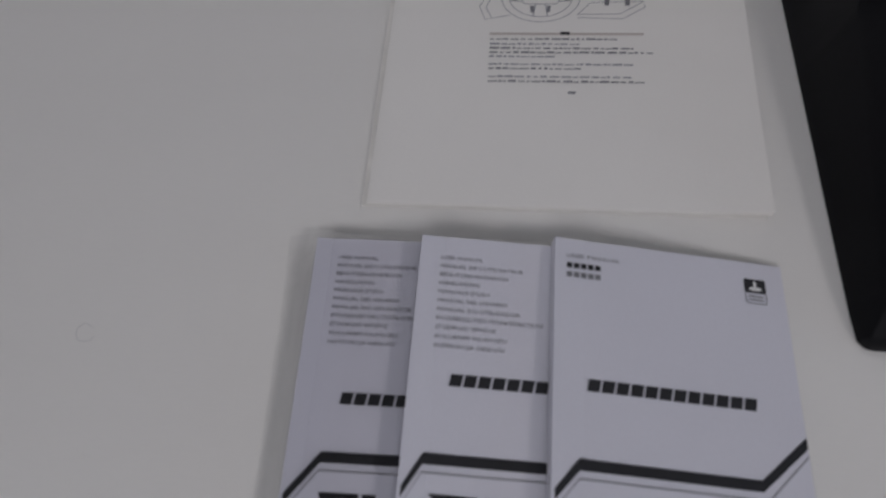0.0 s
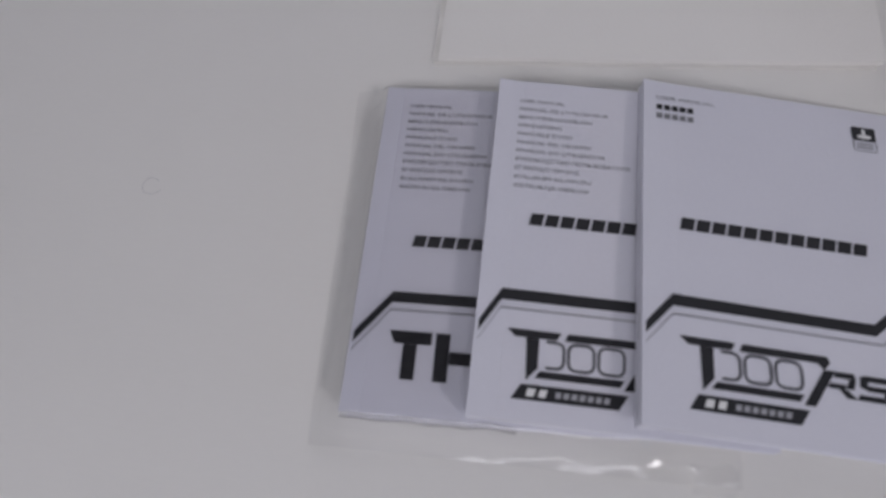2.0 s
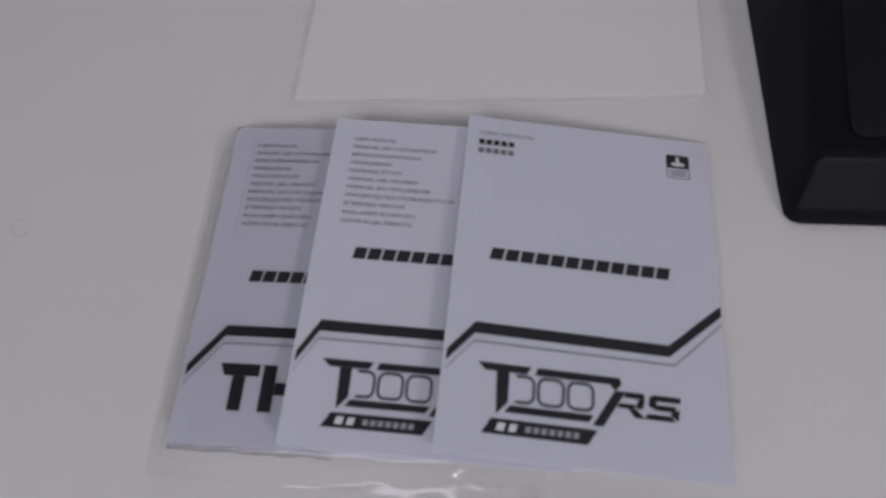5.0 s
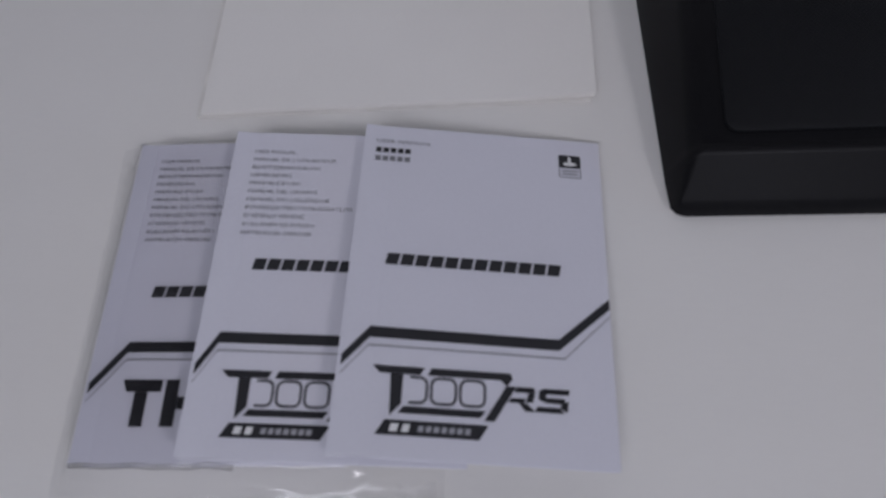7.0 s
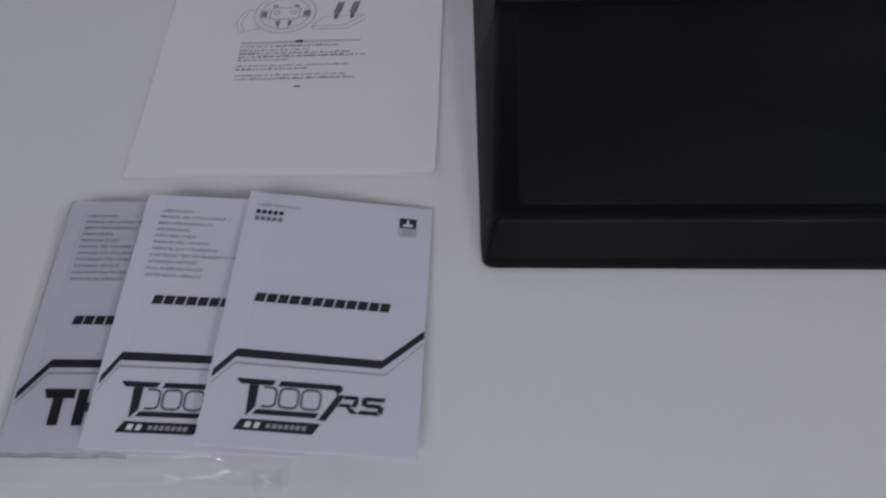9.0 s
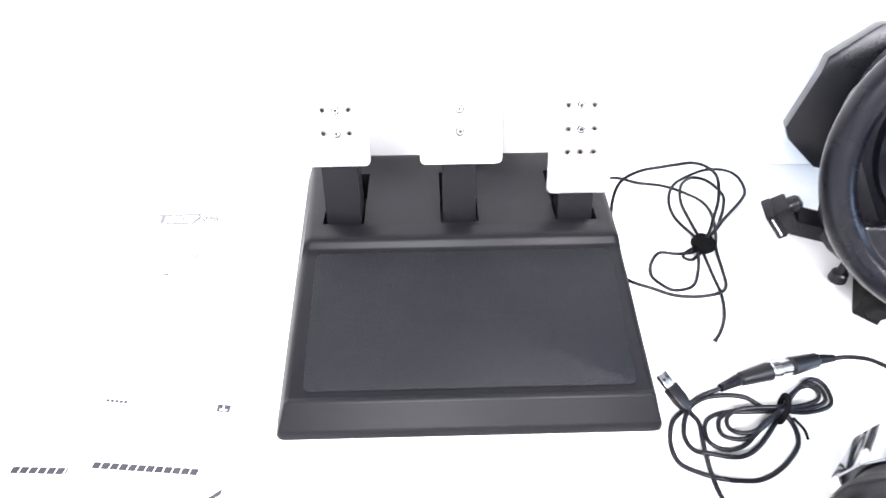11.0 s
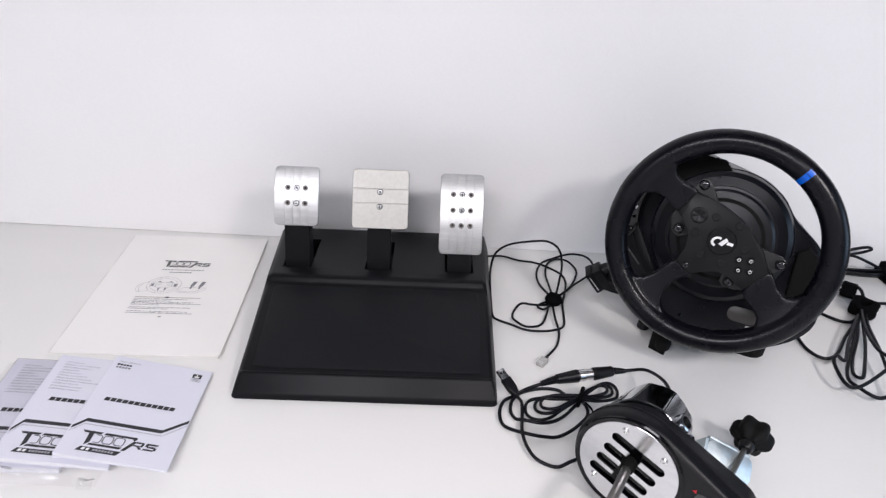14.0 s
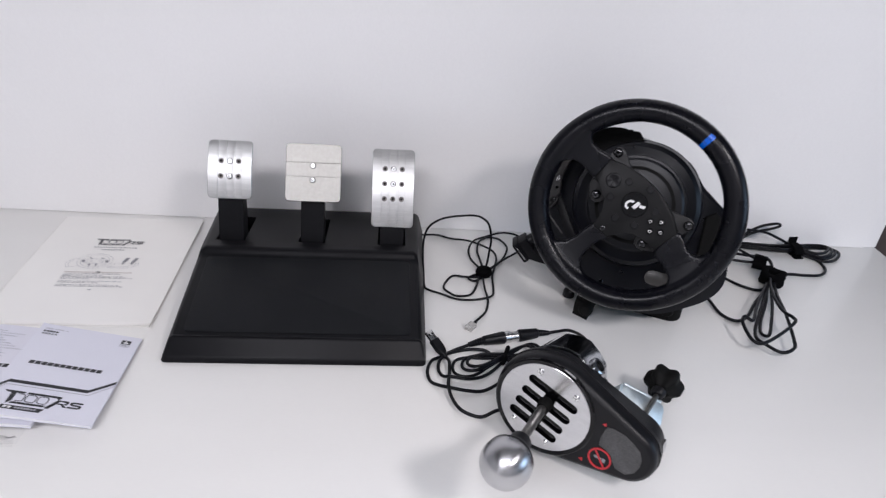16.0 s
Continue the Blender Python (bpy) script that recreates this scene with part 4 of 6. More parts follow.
def blended(bm, voxel, turns):
    """Melts the bodies in bm into one skin with soft fillets."""
    me = bpy.data.meshes.new("tmp")
    bm.to_mesh(me)
    bm.free()
    ob = new("tmp", me)
    mod = ob.modifiers.new("melt", "REMESH")
    mod.mode, mod.voxel_size = "VOXEL", voxel
    mod = ob.modifiers.new("ease", "SMOOTH")
    mod.factor, mod.iterations = 0.5, turns
    bpy.context.view_layer.update()
    done = bpy.data.meshes.new_from_object(ob.evaluated_get(bpy.context.evaluated_depsgraph_get()))
    out = bmesh.new()
    out.from_mesh(done)
    bpy.data.objects.remove(ob)
    bpy.data.meshes.remove(me)
    bpy.data.meshes.remove(done)
    return out


# spokes: two at the sides, one below
SIDE = [(-0.0600, -0.0085), (-0.0600, 0.0225), (-0.0820, 0.0195), (-0.0930, 0.0185), (-0.1000, 0.0210), (-0.1040, 0.0280), (-0.1088, 0.0390), (-0.1140, 0.0380), (-0.1220, 0.0100), (-0.1190, -0.0280),
        (-0.1130, -0.0400), (-0.1090, -0.0360), (-0.1035, -0.0225), (-0.0985, -0.0150), (-0.0900, -0.0110), (-0.0760, -0.0092)]
DOWN = [(-0.0170, -0.0500), (0.0090, -0.0487), (0.0045, -0.0600), (0.0025, -0.0700), (0.0030, -0.0860), (0.0060, -0.0950), (0.0120, -0.1010), (0.0220, -0.1042), (0.0350, -0.1088), (0.0345, -0.1150), (0.0100, -0.1220), (-0.0140, -0.1220),
        (-0.0500, -0.1130), (-0.0480, -0.1078), (-0.0350, -0.1018), (-0.0270, -0.0955), (-0.0225, -0.0860), (-0.0205, -0.0760)]
RIGHT_SPOKE = [(0.0600, -0.0180), (0.0800, -0.0230), (0.0930, -0.0265), (0.1000, -0.0310), (0.1032, -0.0390), (0.1072, -0.0490), (0.1130, -0.0500), (0.1215, -0.0200), (0.1215, 0.0100), (0.1130, 0.0410), (0.1075, 0.0400), (0.1035, 0.0280),
               (0.1010, 0.0190), (0.0960, 0.0130), (0.0880, 0.0118), (0.0793, 0.0145), (0.0600, 0.0190)]
for poly, mid in ((SIDE, 180), (RIGHT_SPOKE, -2), (DOWN, 266)):
    poly = [(p.x, p.y) for p in spline([(x, y, 0) for x, y in poly], 3, True)]
    bm = bmesh.new()
    prism(bm, poly, -0.012, 0.0045, 0.0022, 3, both=True)
    for v in bm.verts:
        d = math.hypot(v.co.x, v.co.y)
        v.co.z += 0.0060 * max(0, (d - 0.06) / 0.06) ** 1.6 - 0.001
    rings = []
    for i in range(49):
        u = i / 24 - 1
        a, r = radians(mid + 27 * u), RT * (1.035 - 0.40 * abs(u) ** 10)
        rings.append([((RR + r * math.cos(b)) * math.cos(a), (RR + r * math.cos(b)) * math.sin(a), r * 1.05 * math.sin(b)) for b in [2 * math.pi * k / 18 for k in range(18)]])
    loft(bm, rings)
    part("spoke", blended(bm, 0.0013, 14), LEATHER, wheel, "black rubber-clad spoke", MT, 60)
HUB = [(-0.0615, -0.0090), (-0.0645, 0.0218), (-0.0430, 0.0300), (-0.0280, 0.0340), (-0.0140, 0.0358), (0.0, 0.0362), (0.0120, 0.0358), (0.0280, 0.0335), (0.0430, 0.0285), (0.0622, 0.0180),
       (0.0592, -0.0185), (0.0480, -0.0175), (0.0350, -0.0175), (0.0250, -0.0205), (0.0160, -0.0280), (0.0095, -0.0390), (0.0085, -0.0500), (-0.0165, -0.0530), (-0.0185, -0.0430), (-0.0200, -0.0300),
       (-0.0300, -0.0170), (-0.0400, -0.0125), (-0.0500, -0.0105)]
bm = bmesh.new()
prism(bm, HUB, -0.012, 0.0050, 0.0022, 3)
hub = part("hub_plate", bm, HUBM, wheel, "black satin hub plate", MT, 40)


def disc(parent, name, m, x, y, z, r, h, mat, label="", seg=28, dome=0.0):
    bm = bmesh.new()
    e = min(0.0008, h * 0.4)
    revolve(bm, [(r, 0), (r, h - e), (r - e, h), (r * 0.5, h + dome * 0.75), (0, h + dome)], seg)
    return part(name, bm, mat, parent, label, m @ Matrix.Translation((x, y, z)))


lg = disc(hub, "centre_badge", MT, -0.0005, 0.0040, 0.0050, 0.0165, 0.0018, GLOSS, "glossy black round badge")
ML = MT @ Matrix.Translation((0.0005, 0.004, 0.0069)) @ pose(0, 0, 0, 0, 0, 56) @ Matrix.Scale(1.2, 4)
bm = bmesh.new()
outline(bm, ellipse(-0.0045, 0.0012, 0.0048, 0.0040, 14, 35, 235), 0.0024, 0.0, False)
flat(bm, [(-0.0040, -0.0010), (0.0040, 0.0035), (0.0060, 0.0005), (-0.0010, -0.0040)], 0.0002)
flat(bm, [(0.0050, -0.0005), (0.0105, -0.0030), (0.0085, -0.0055), (0.0035, -0.0030)], 0.0002)
part("badge_shape", bm, WHITE, lg, "plain white swoosh", ML)
bm = bmesh.new()
NP, rings = 48, []
for r, h in ((0.0098, 0.0), (0.0098, 0.0012), (0.0092, 0.0018), (0.0078, 0.0017), (0.0055, 0.0014), (0.0030, 0.0008), (0.0008, 0.0006)):
    ring = []
    for k in range(NP):
        t = 2 * math.pi * k / NP
        ring.append((r * math.cos(t), r * math.sin(t), h + (0.0005 * max(0.0, math.cos(4 * t)) if 0.002 < r < 0.009 else 0.0)))
    rings.append(ring)
loft(bm, rings)
part("direction_pad", bm, SATIN, hub, "round black direction pad", MT @ Matrix.Translation((-0.0412, 0.0058, 0.0050)) @ pose(0, 0, 0, 0, 0, 34), 60)
for x, y in ((0.0283, 0.0042), (0.0470, 0.0036), (0.0380, 0.0128), (0.0372, -0.0048)):
    b = disc(hub, "face_button", MT, x, y, 0.0050, 0.0042, 0.0028, GLOSS, "glossy black button", 18, 0.0006)
    bm = bmesh.new()
    outline(bm, ellipse(0, 0, 0.0017, 0.0017, 10), 0.0006, 0.0)
    part("button_mark", bm, WHITE, b, "", MT @ Matrix.Translation((x, y, 0.0084)))
for x, y in ((-0.0266, 0.0186), (0.0238, 0.0162), (-0.0285, -0.0112), (0.0190, -0.0140), (-0.0045, -0.0252), (-0.0014, 0.0308)):
    bm = bmesh.new()
    revolve(bm, [(0.0050, 0.0), (0.0050, 0.0005), (0.0046, 0.0007), (0.0042, 0.0002), (0.0036, 0.0004), (0.0020, -0.0003), (0.0, -0.0005)], 20)
    part("round_button", bm, SATIN, hub, "small dished black button", MT @ Matrix.Translation((x, y, 0.0052)), 50)


def socket_screw(parent, m, r):
    """A black domed screw with a hexagon socket."""
    bm = bmesh.new()
    revolve(bm, [(r, 0.0), (r, r * 0.30), (r * 0.90, r * 0.48), (r * 0.72, r * 0.58), (r * 0.52, r * 0.60)], 20)
    revolve(bm, [(r * 0.54, r * 0.60), (r * 0.46, r * 0.58), (r * 0.42, r * 0.22), (0.0, r * 0.16)], 6)
    part("hex_screw", bm, BLACKSCREW, parent, "shiny black socket screw", m, 25)


socket_screw(hub, MT @ Matrix.Translation((-0.0054, -0.0458, 0.0050)), 0.0034)
# gear-shift paddles behind the hub
for s in (-1, 1):
    bm = bmesh.new()
    poly = [(s * x, y) for x, y in ((0.034, 0.006), (0.037, 0.031), (0.055, 0.0385), (0.060, 0.0408), (0.066, 0.0402), (0.0702, 0.0365), (0.0710, 0.0305), (0.067, 0.0230), (0.063, 0.010), (0.063, -0.012), (0.0600, -0.0215), (0.0500, -0.0305), (0.0440, -0.0332), (0.0365, -0.0320), (0.033, -0.0265), (0.030, -0.012))]
    prism(bm, poly if s > 0 else poly[::-1], -0.0170, -0.0130, 0.0012, 2)
    pad = part("shift_paddle", bm, PADDLE, wheel, "dark metal gear-shift paddle", MT)
    for x, y in ((0.0642, 0.0330), (0.0436, -0.0240)):
        c = disc(pad, "paddle_boss", MT, s * x, y, -0.0130, 0.0062, 0.0050, GLOSS, "black screw boss", 20)
        socket_screw(c, MT @ Matrix.Translation((s * x, y, -0.0080)), 0.0046)
# quick-release collar and motor housing, not turned with the rim
bm = bmesh.new()
revolve(bm, [(0.030, -0.012), (0.034, -0.020), (0.036, -0.036), (0.060, -0.040), (0.063, -0.043), (0.063, -0.047), (0.066, -0.0475), (0.0665, -0.052), (0.078, -0.055), (0.084, -0.060),
             (0.0865, -0.068), (0.0865, -0.082), (0.088, -0.083), (0.088, -0.110)], 64)
part("collar", bm, HOUSING, wheel, "ringed dark housing collar", MW, 25)
bm = bmesh.new()
revolve(bm, [(0.0475, -0.0392), (0.0520, -0.0392), (0.0520, -0.0375), (0.0475, -0.0375), (0.0475, -0.0392)], 64)
part("collar_ring", bm, PLASTIC_DARK, wheel, "", MW, 25)
FRONT = [(-0.098, 0.072), (-0.070, 0.090), (-0.047, 0.096), (-0.024, 0.091), (0.016, 0.082), (0.056, 0.069), (0.082, 0.040), (0.122, 0.008), (0.134, -0.040),
         (0.138, -0.080), (0.124, -0.106), (0.098, -0.126), (0.066, -0.144), (0.030, -0.150), (-0.020, -0.146), (-0.060, -0.134), (-0.096, -0.112), (-0.110, -0.070), (-0.118, -0.020), (-0.118, 0.030)]
FRONT = [(p.x, p.y) for p in spline([(x, y, 0) for x, y in FRONT], 3, True)]


def housing(n0, n1, k0, k1, shift, mat, label, name):
    bm = bmesh.new()
    rings = []
    for s, ins in ((0, 0.006), (0.0, 0.0), (0.15, 0.0), (0.75, 0.0), (1.0, 0.012)):
        z = n0 + (n1 - n0) * s - (0.004 if (s == 0 and ins == 0) else 0)
        k = k0 + (k1 - k0) * s
        rings.append([((x * k) * (1 - ins / 0.11), (y * k + shift * s) * (1 - ins / 0.11), z) for x, y in FRONT])
    loft(bm, rings)
    return part(name, bm, mat, wheel, label, MW, 32)


housing(-0.076, -0.185, 1.0, 0.80, 0.022, HOUSING, "black rounded motor housing", "motor_housing")
# small inset panels and stickers on the housing front
bm = bmesh.new()
prism(bm, rounded(0.036, -0.105, 0.073, -0.085, 0.009), -0.079, -0.0745, 0.0008)
part("grey_label", bm, material("grey_label_film", (0.07, 0.066, 0.062), 0.4, grain=0.05), wheel, "rounded grey label", MW)
bm = bmesh.new()
prism(bm, rounded(0.062, -0.114, 0.071, -0.107, 0.001, 2), -0.079, -0.0745)
part("white_label", bm, WHITE, wheel, "tiny white sticker", MW)
bm = bmesh.new()
prism(bm, [(-0.104, -0.010), (-0.070, -0.062), (-0.052, -0.088), (-0.060, -0.094), (-0.082, -0.068), (-0.110, -0.020)], -0.079, -0.070, 0.0015)
part("side_rib", bm, PLASTIC, wheel, "", MW)
bm = bmesh.new()
VISOR = [(-0.100, 0.052), (-0.090, 0.070), (-0.0700, 0.0890), (-0.0560, 0.0950), (-0.0400, 0.0972), (-0.0290, 0.0955), (-0.0200, 0.0962), (-0.0150, 0.0935), (-0.0130, 0.0880), (-0.0040, 0.0830), (0.0, 0.0780), (-0.030, 0.0740), (-0.060, 0.0640), (-0.084, 0.0440)]
prism(bm, [(p.x, p.y) for p in spline([(x, y, 0) for x, y in VISOR], 3, True)], -0.079, -0.064, 0.0018, 3)
part("top_visor", bm, PLASTIC_DARK, wheel, "black rounded visor", MW, 60)
# grey bracket at the side of the base, with a knob, a screw and two struts
bm = bmesh.new()
BAND = [(-0.1200, 0.0240), (-0.1120, 0.0380), (-0.0990, 0.0430), (-0.1010, 0.0380), (-0.1045, 0.0279), (-0.1066, 0.0092), (-0.1050, -0.0108), (-0.1078, -0.0239), (-0.1150, -0.0310), (-0.1210, -0.0060)]
prism(bm, [(p.x, p.y) for p in spline([(x, y, 0) for x, y in BAND], 3, True)], -0.079, -0.066, 0.0015, 2)
bracket = part("side_bracket", bm, BRACKET, wheel, "curved grey side bracket", MW, 60)
# Steel patch shaped and placed as the bracket's jagged highlight.
bm = bmesh.new()
prism(bm, [(-0.1135, 0.0125), (-0.1105, 0.0175), (-0.1085, 0.0130), (-0.1098, 0.0085), (-0.1140, 0.0070)], -0.0662, -0.0640, 0.0006)
part("bracket_glint", bm, STEEL, bracket, "bright steel patch shaped as a highlight on the bracket", MW)
disc(bracket, "bracket_knob", MW, -0.1112, -0.0188, -0.066, 0.0042, 0.0050, GLOSS, "glossy black knob", 18, 0.001)
disc(bracket, "bracket_screw", MW, -0.1106, -0.0010, -0.066, 0.0026, 0.0024, BLACKSCREW, "dark screw", 12)
bm = bmesh.new()
prism(bm, [(-0.0600, 0.0880), (-0.0920, 0.0880), (-0.1057, 0.0830), (-0.1388, 0.0462), (-0.1400, 0.0300), (-0.1528, -0.0285), (-0.1455, -0.0390), (-0.1150, -0.0600), (-0.0600, -0.0600)][::-1], -0.180, -0.139, 0.0015, 2)
cowl = part("rear_cowl", bm, HOUSING, wheel, "angular black rear cowl", MW)
bm = bmesh.new()
rod(bm, (-0.1520, -0.0292, -0.1385), (-0.1462, -0.0376, -0.1385), 0.0012, seg=8)
part("cowl_edge", bm, STEEL, cowl, "bright metal edge", MW)
# The last rod is added in bright steel to give a white glint.
for p0, p1, r, mat, label in (((-0.1045, -0.0085, -0.068), (-0.1150, -0.0300, -0.068), 0.0026, SATIN, ""), ((-0.1130, -0.0420, -0.068), (-0.0880, -0.0640, -0.068), 0.0011, BRACKET, "thin grey strut"),
                              ((-0.1180, -0.0345, -0.068), (-0.1115, -0.0405, -0.066), 0.0013, STEEL, "short steel pin added as a white glint")):
    bm = bmesh.new()
    rod(bm, p0, p1, r, seg=10)
    part("strut", bm, mat, bracket, label, MW)
bm = bmesh.new()
prism(bm, [(0.094, -0.052), (0.104, -0.070), (0.126, -0.030), (0.118, 0.002), (0.104, 0.012), (0.092, 0.004)], -0.079, -0.070, 0.003, 3)
part("side_cheek", bm, PLASTIC_DARK, wheel, "", MW)
for x, y in ((-0.020, -0.118), (0.046, -0.120)):
    disc(wheel, "housing_screw", MW, x, y, -0.078, 0.0030, 0.0030, BLACKSCREW, "small steel screw", 12)
# table clamp on the left with its screw, and the feet on the table
bm = bmesh.new()
sweep(bm, [Vector(p) for p in ((0.560, 0.185, 0.040), (0.515, 0.190, 0.052), (0.478, 0.190, 0.064))], 0.016, 6)
part("clamp_arm", bm, PLASTIC, wheel, "black clamp arm")
CJ = Vector((0.4690, 0.188, 0.0690))
MCL = frame_of(CJ, CJ + Vector((0.62, -0.10, -0.78)), CJ + Vector((0.10, 0.95, 0.05)))
bm = bmesh.new()
box(bm, (-0.0165, -0.013, -0.011), (0.0165, 0.013, -0.002), 0.0015)
box(bm, (-0.0150, -0.011, -0.004), (0.0165, 0.013, 0.011), 0.0015)
cl = part("clamp_block", bm, PLASTIC, wheel, "black clamp jaw", MCL)
bm = bmesh.new()
box(bm, (-0.0120, -0.0135, -0.0070), (0.0120, -0.0128, -0.0058))
part("clamp_slit", bm, STEEL, cl, "pale metal edge", MCL)
bm = bmesh.new()
rod(bm, (-0.004, 0.004, 0.010), (-0.006, 0.004, 0.021), 0.0085, 0.0070, 16, 0.002)
part("clamp_screw", bm, SATIN, cl, "", MCL)
bm = bmesh.new()
rod(bm, (0.541, 0.165, 0.0), (0.541, 0.165, 0.013), 0.009, 0.008, 16, 0.002)
rod(bm, (0.541, 0.165, 0.012), (0.548, 0.170, 0.050), 0.005, seg=12)
part("clamp_foot", bm, SATIN, wheel, "black rubber-tipped clamp foot")
for x, y in ((0.548, 0.112), (0.668, 0.114)):
    bm = bmesh.new()
    MF = Matrix.Translation((x, y, 0.0)) @ pose(0, 0, 0, 0, 0, -26)
    prism(bm, [(-0.014, 0.004), (0.008, -0.003), (0.014, 0.060), (-0.014, 0.060)], 0.0, 0.026, 0.006, 3)
    foot = part("base_foot", bm, PLASTIC_DARK, wheel, "black rounded base foot", MF)
    bm = bmesh.new()
    rod(bm, (0.003, 0.010, 0.015), (0.003, -0.0045, 0.014), 0.011, 0.010, 18, 0.003)
    part("foot_cap", bm, PLASTIC_DARK, foot, "", MF)
bm = bmesh.new()
MF = Matrix.Translation((0.63, 0.14, 0.0)) @ pose(0, 0, 0, 0, 0, -25.7)
prism(bm, rounded(-0.075, -0.010, 0.070, 0.10, 0.02), 0.0, 0.030, 0.004, 2)
part("base_sole", bm, PLASTIC_DARK, wheel, "", MF)

# ---------------------------------------------------------------- gear shifter
AZ, EL = radians(-35.84), radians(7.2)
SN = Vector((math.cos(EL) * math.sin(AZ), -math.cos(EL) * math.cos(AZ), math.sin(EL)))
SA = Vector((math.cos(AZ), math.sin(AZ), 0))
SB = SN.cross(SA)
MG = Matrix((SA, SB, SN)).transposed().to_4x4()
MG.translation = (0.4353, -0.1357, 0.0646)
MG = MG @ pose(0, 0, 0, 0, 0, -8)
shifter = thing("gear_shifter", pose(0.46, -0.12, 0), "black and chrome gear shifter with round plate, lying on its side", "gear shifter")


def teardrop(r, cx, cr, n=28):
    """Outline of a big circle at the origin and a small one at cx, joined by tangents."""
    a = math.acos((r - cr) / cx)
    big = [(r * math.cos(t), r * math.sin(t)) for t in [a + (2 * math.pi - 2 * a) * i / n for i in range(n + 1)]]
    small = [(cx + cr * math.cos(t), cr * math.sin(t)) for t in [-a + 2 * a * i / (n // 2) for i in range(n // 2 + 1)]]
    return big + small


TR, TC, TN = 0.0595, 0.0910, 0.0325
bm = bmesh.new()
rings = []
for z, g in ((-0.0215, -0.006), (-0.0210, -0.0010), (-0.0150, 0.0), (-0.0146, -0.0012), (-0.0080, -0.0012), (-0.0050, -0.0017), (-0.0025, -0.0028), (-0.0008, -0.0044), (0.0005, -0.0068)):
    rings.append([(x, y, z) for x, y in teardrop(TR + g, TC, TN + g)])
loft(bm, rings)
shell = part("shell", bm, SATIN, shifter, "black teardrop-shaped top shell with stepped rim", MG, 24)
bm = bmesh.new()
rings = []
for z, g, k in ((-0.0440, -0.0140, -0.0060), (-0.0420, -0.0120, -0.0035), (-0.0300, -0.0100, -0.0022), (-0.0216, -0.0060, -0.0018)):
    rings.append([(x, y, z) for x, y in teardrop(TR + g, TC, TN + k)])
loft(bm, rings)
part("lower_shell", bm, SATIN, shifter, "black lower half", MG, 24)
bm = bmesh.new()
for t in range(-48, 30, 6):
    ca, sa, cb, sb = math.cos(radians(t)), math.sin(radians(t)), math.cos(radians(t + 6)), math.sin(radians(t + 6))
    ra, rb = TN - 0.0030, TN - 0.0012
    vs = [bm.verts.new((TC + r * c, r * q, z)) for c, q in ((ca, sa), (cb, sb)) for r, z in ((ra, -0.0400), (rb, -0.0400), (rb, -0.0262), (ra, -0.0262))]
    bm.faces.new((vs[1], vs[5], vs[6], vs[2]))
    bm.faces.new((vs[0], vs[1], vs[5], vs[4]))
    bm.faces.new((vs[3], vs[2], vs[6], vs[7]))
part("chrome_strip", bm, CHROME, shifter, "chrome strip round the nose", MG, 30)
bm = bmesh.new()
revolve(bm, [(0.0492, -0.0180), (0.0492, 0.0100)], 48)
well = part("cutter", bm, PLASTIC_DARK, shifter, "", MG)
mod = shell.modifiers.new("well", "BOOLEAN")
mod.object, mod.operation, mod.solver = well, "DIFFERENCE", "EXACT"
bpy.context.view_layer.update()
cut = bpy.data.meshes.new_from_object(shell.evaluated_get(bpy.context.evaluated_depsgraph_get()))
shell.modifiers.clear()
shell.data = cut
cut.set_sharp_from_angle(angle=radians(24))
bpy.data.objects.remove(well)
bm = bmesh.new()
revolve(bm, [(0.0555, -0.0025), (0.0555, 0.0010), (0.0540, 0.0022), (0.0510, 0.0010), (0.0505, -0.0025)], 64)
part("plate_rim", bm, GLOSS, shifter, "black raised rim round the plate", MG, 40)
# gate plate with its slots
bm = bmesh.new()
revolve(bm, [(0.0, 0.0009), (0.0503, 0.0009), (0.0503, 0.0012), (0.0497, 0.0016), (0, 0.0016)], 72)
MGT = MG @ pose(0, 0, 0, 0, 0, -9)
turned(DISC, MG.translation, SN, 0.6)
gate = part("gate_plate", bm, DISC, shifter, "round satin steel gate plate", MG, 30)
cutters = []
slots = [(-0.0300, 0.0216, 0.0295, 0.0216), (-0.0300, 0.0050, 0.0295, 0.0050), (-0.0298, -0.0106, 0.0295, -0.0106), (-0.0296, -0.0252, 0.0295, -0.0252)]
for i, (x0, y0, x1, y1) in enumerate(slots):
    bm = bmesh.new()
    prism(bm, rounded(x0, y0 - 0.0051, x1, y0 + 0.0051, 0.0050, 4), -0.003, 0.006)
    cutters.append(part("cutter", bm, PLASTIC_DARK, shifter, "", MGT))
bm = bmesh.new()
prism(bm, rounded(-0.0065, -0.0285, 0.0065, 0.0250, 0.003, 3), -0.00285, 0.0061)
cutters.append(part("cutter", bm, PLASTIC_DARK, shifter, "", MGT))
for c in cutters:
    mod = gate.modifiers.new("slot", "BOOLEAN")
    mod.object, mod.operation, mod.solver = c, "DIFFERENCE", "EXACT"
bpy.context.view_layer.update()
cut = bpy.data.meshes.new_from_object(gate.evaluated_get(bpy.context.evaluated_depsgraph_get()))
gate.modifiers.clear()
gate.data = cut
for p in cut.polygons:
    p.use_smooth = False
for c in cutters:
    bpy.data.objects.remove(c)
bm = bmesh.new()
prism(bm, rounded(-0.034, -0.0320, 0.0340, 0.0300, 0.004, 3), -0.0175, -0.0150)
part("gate_backing", bm, PLASTIC_DARK, gate, "dark inside of the gate", MGT)
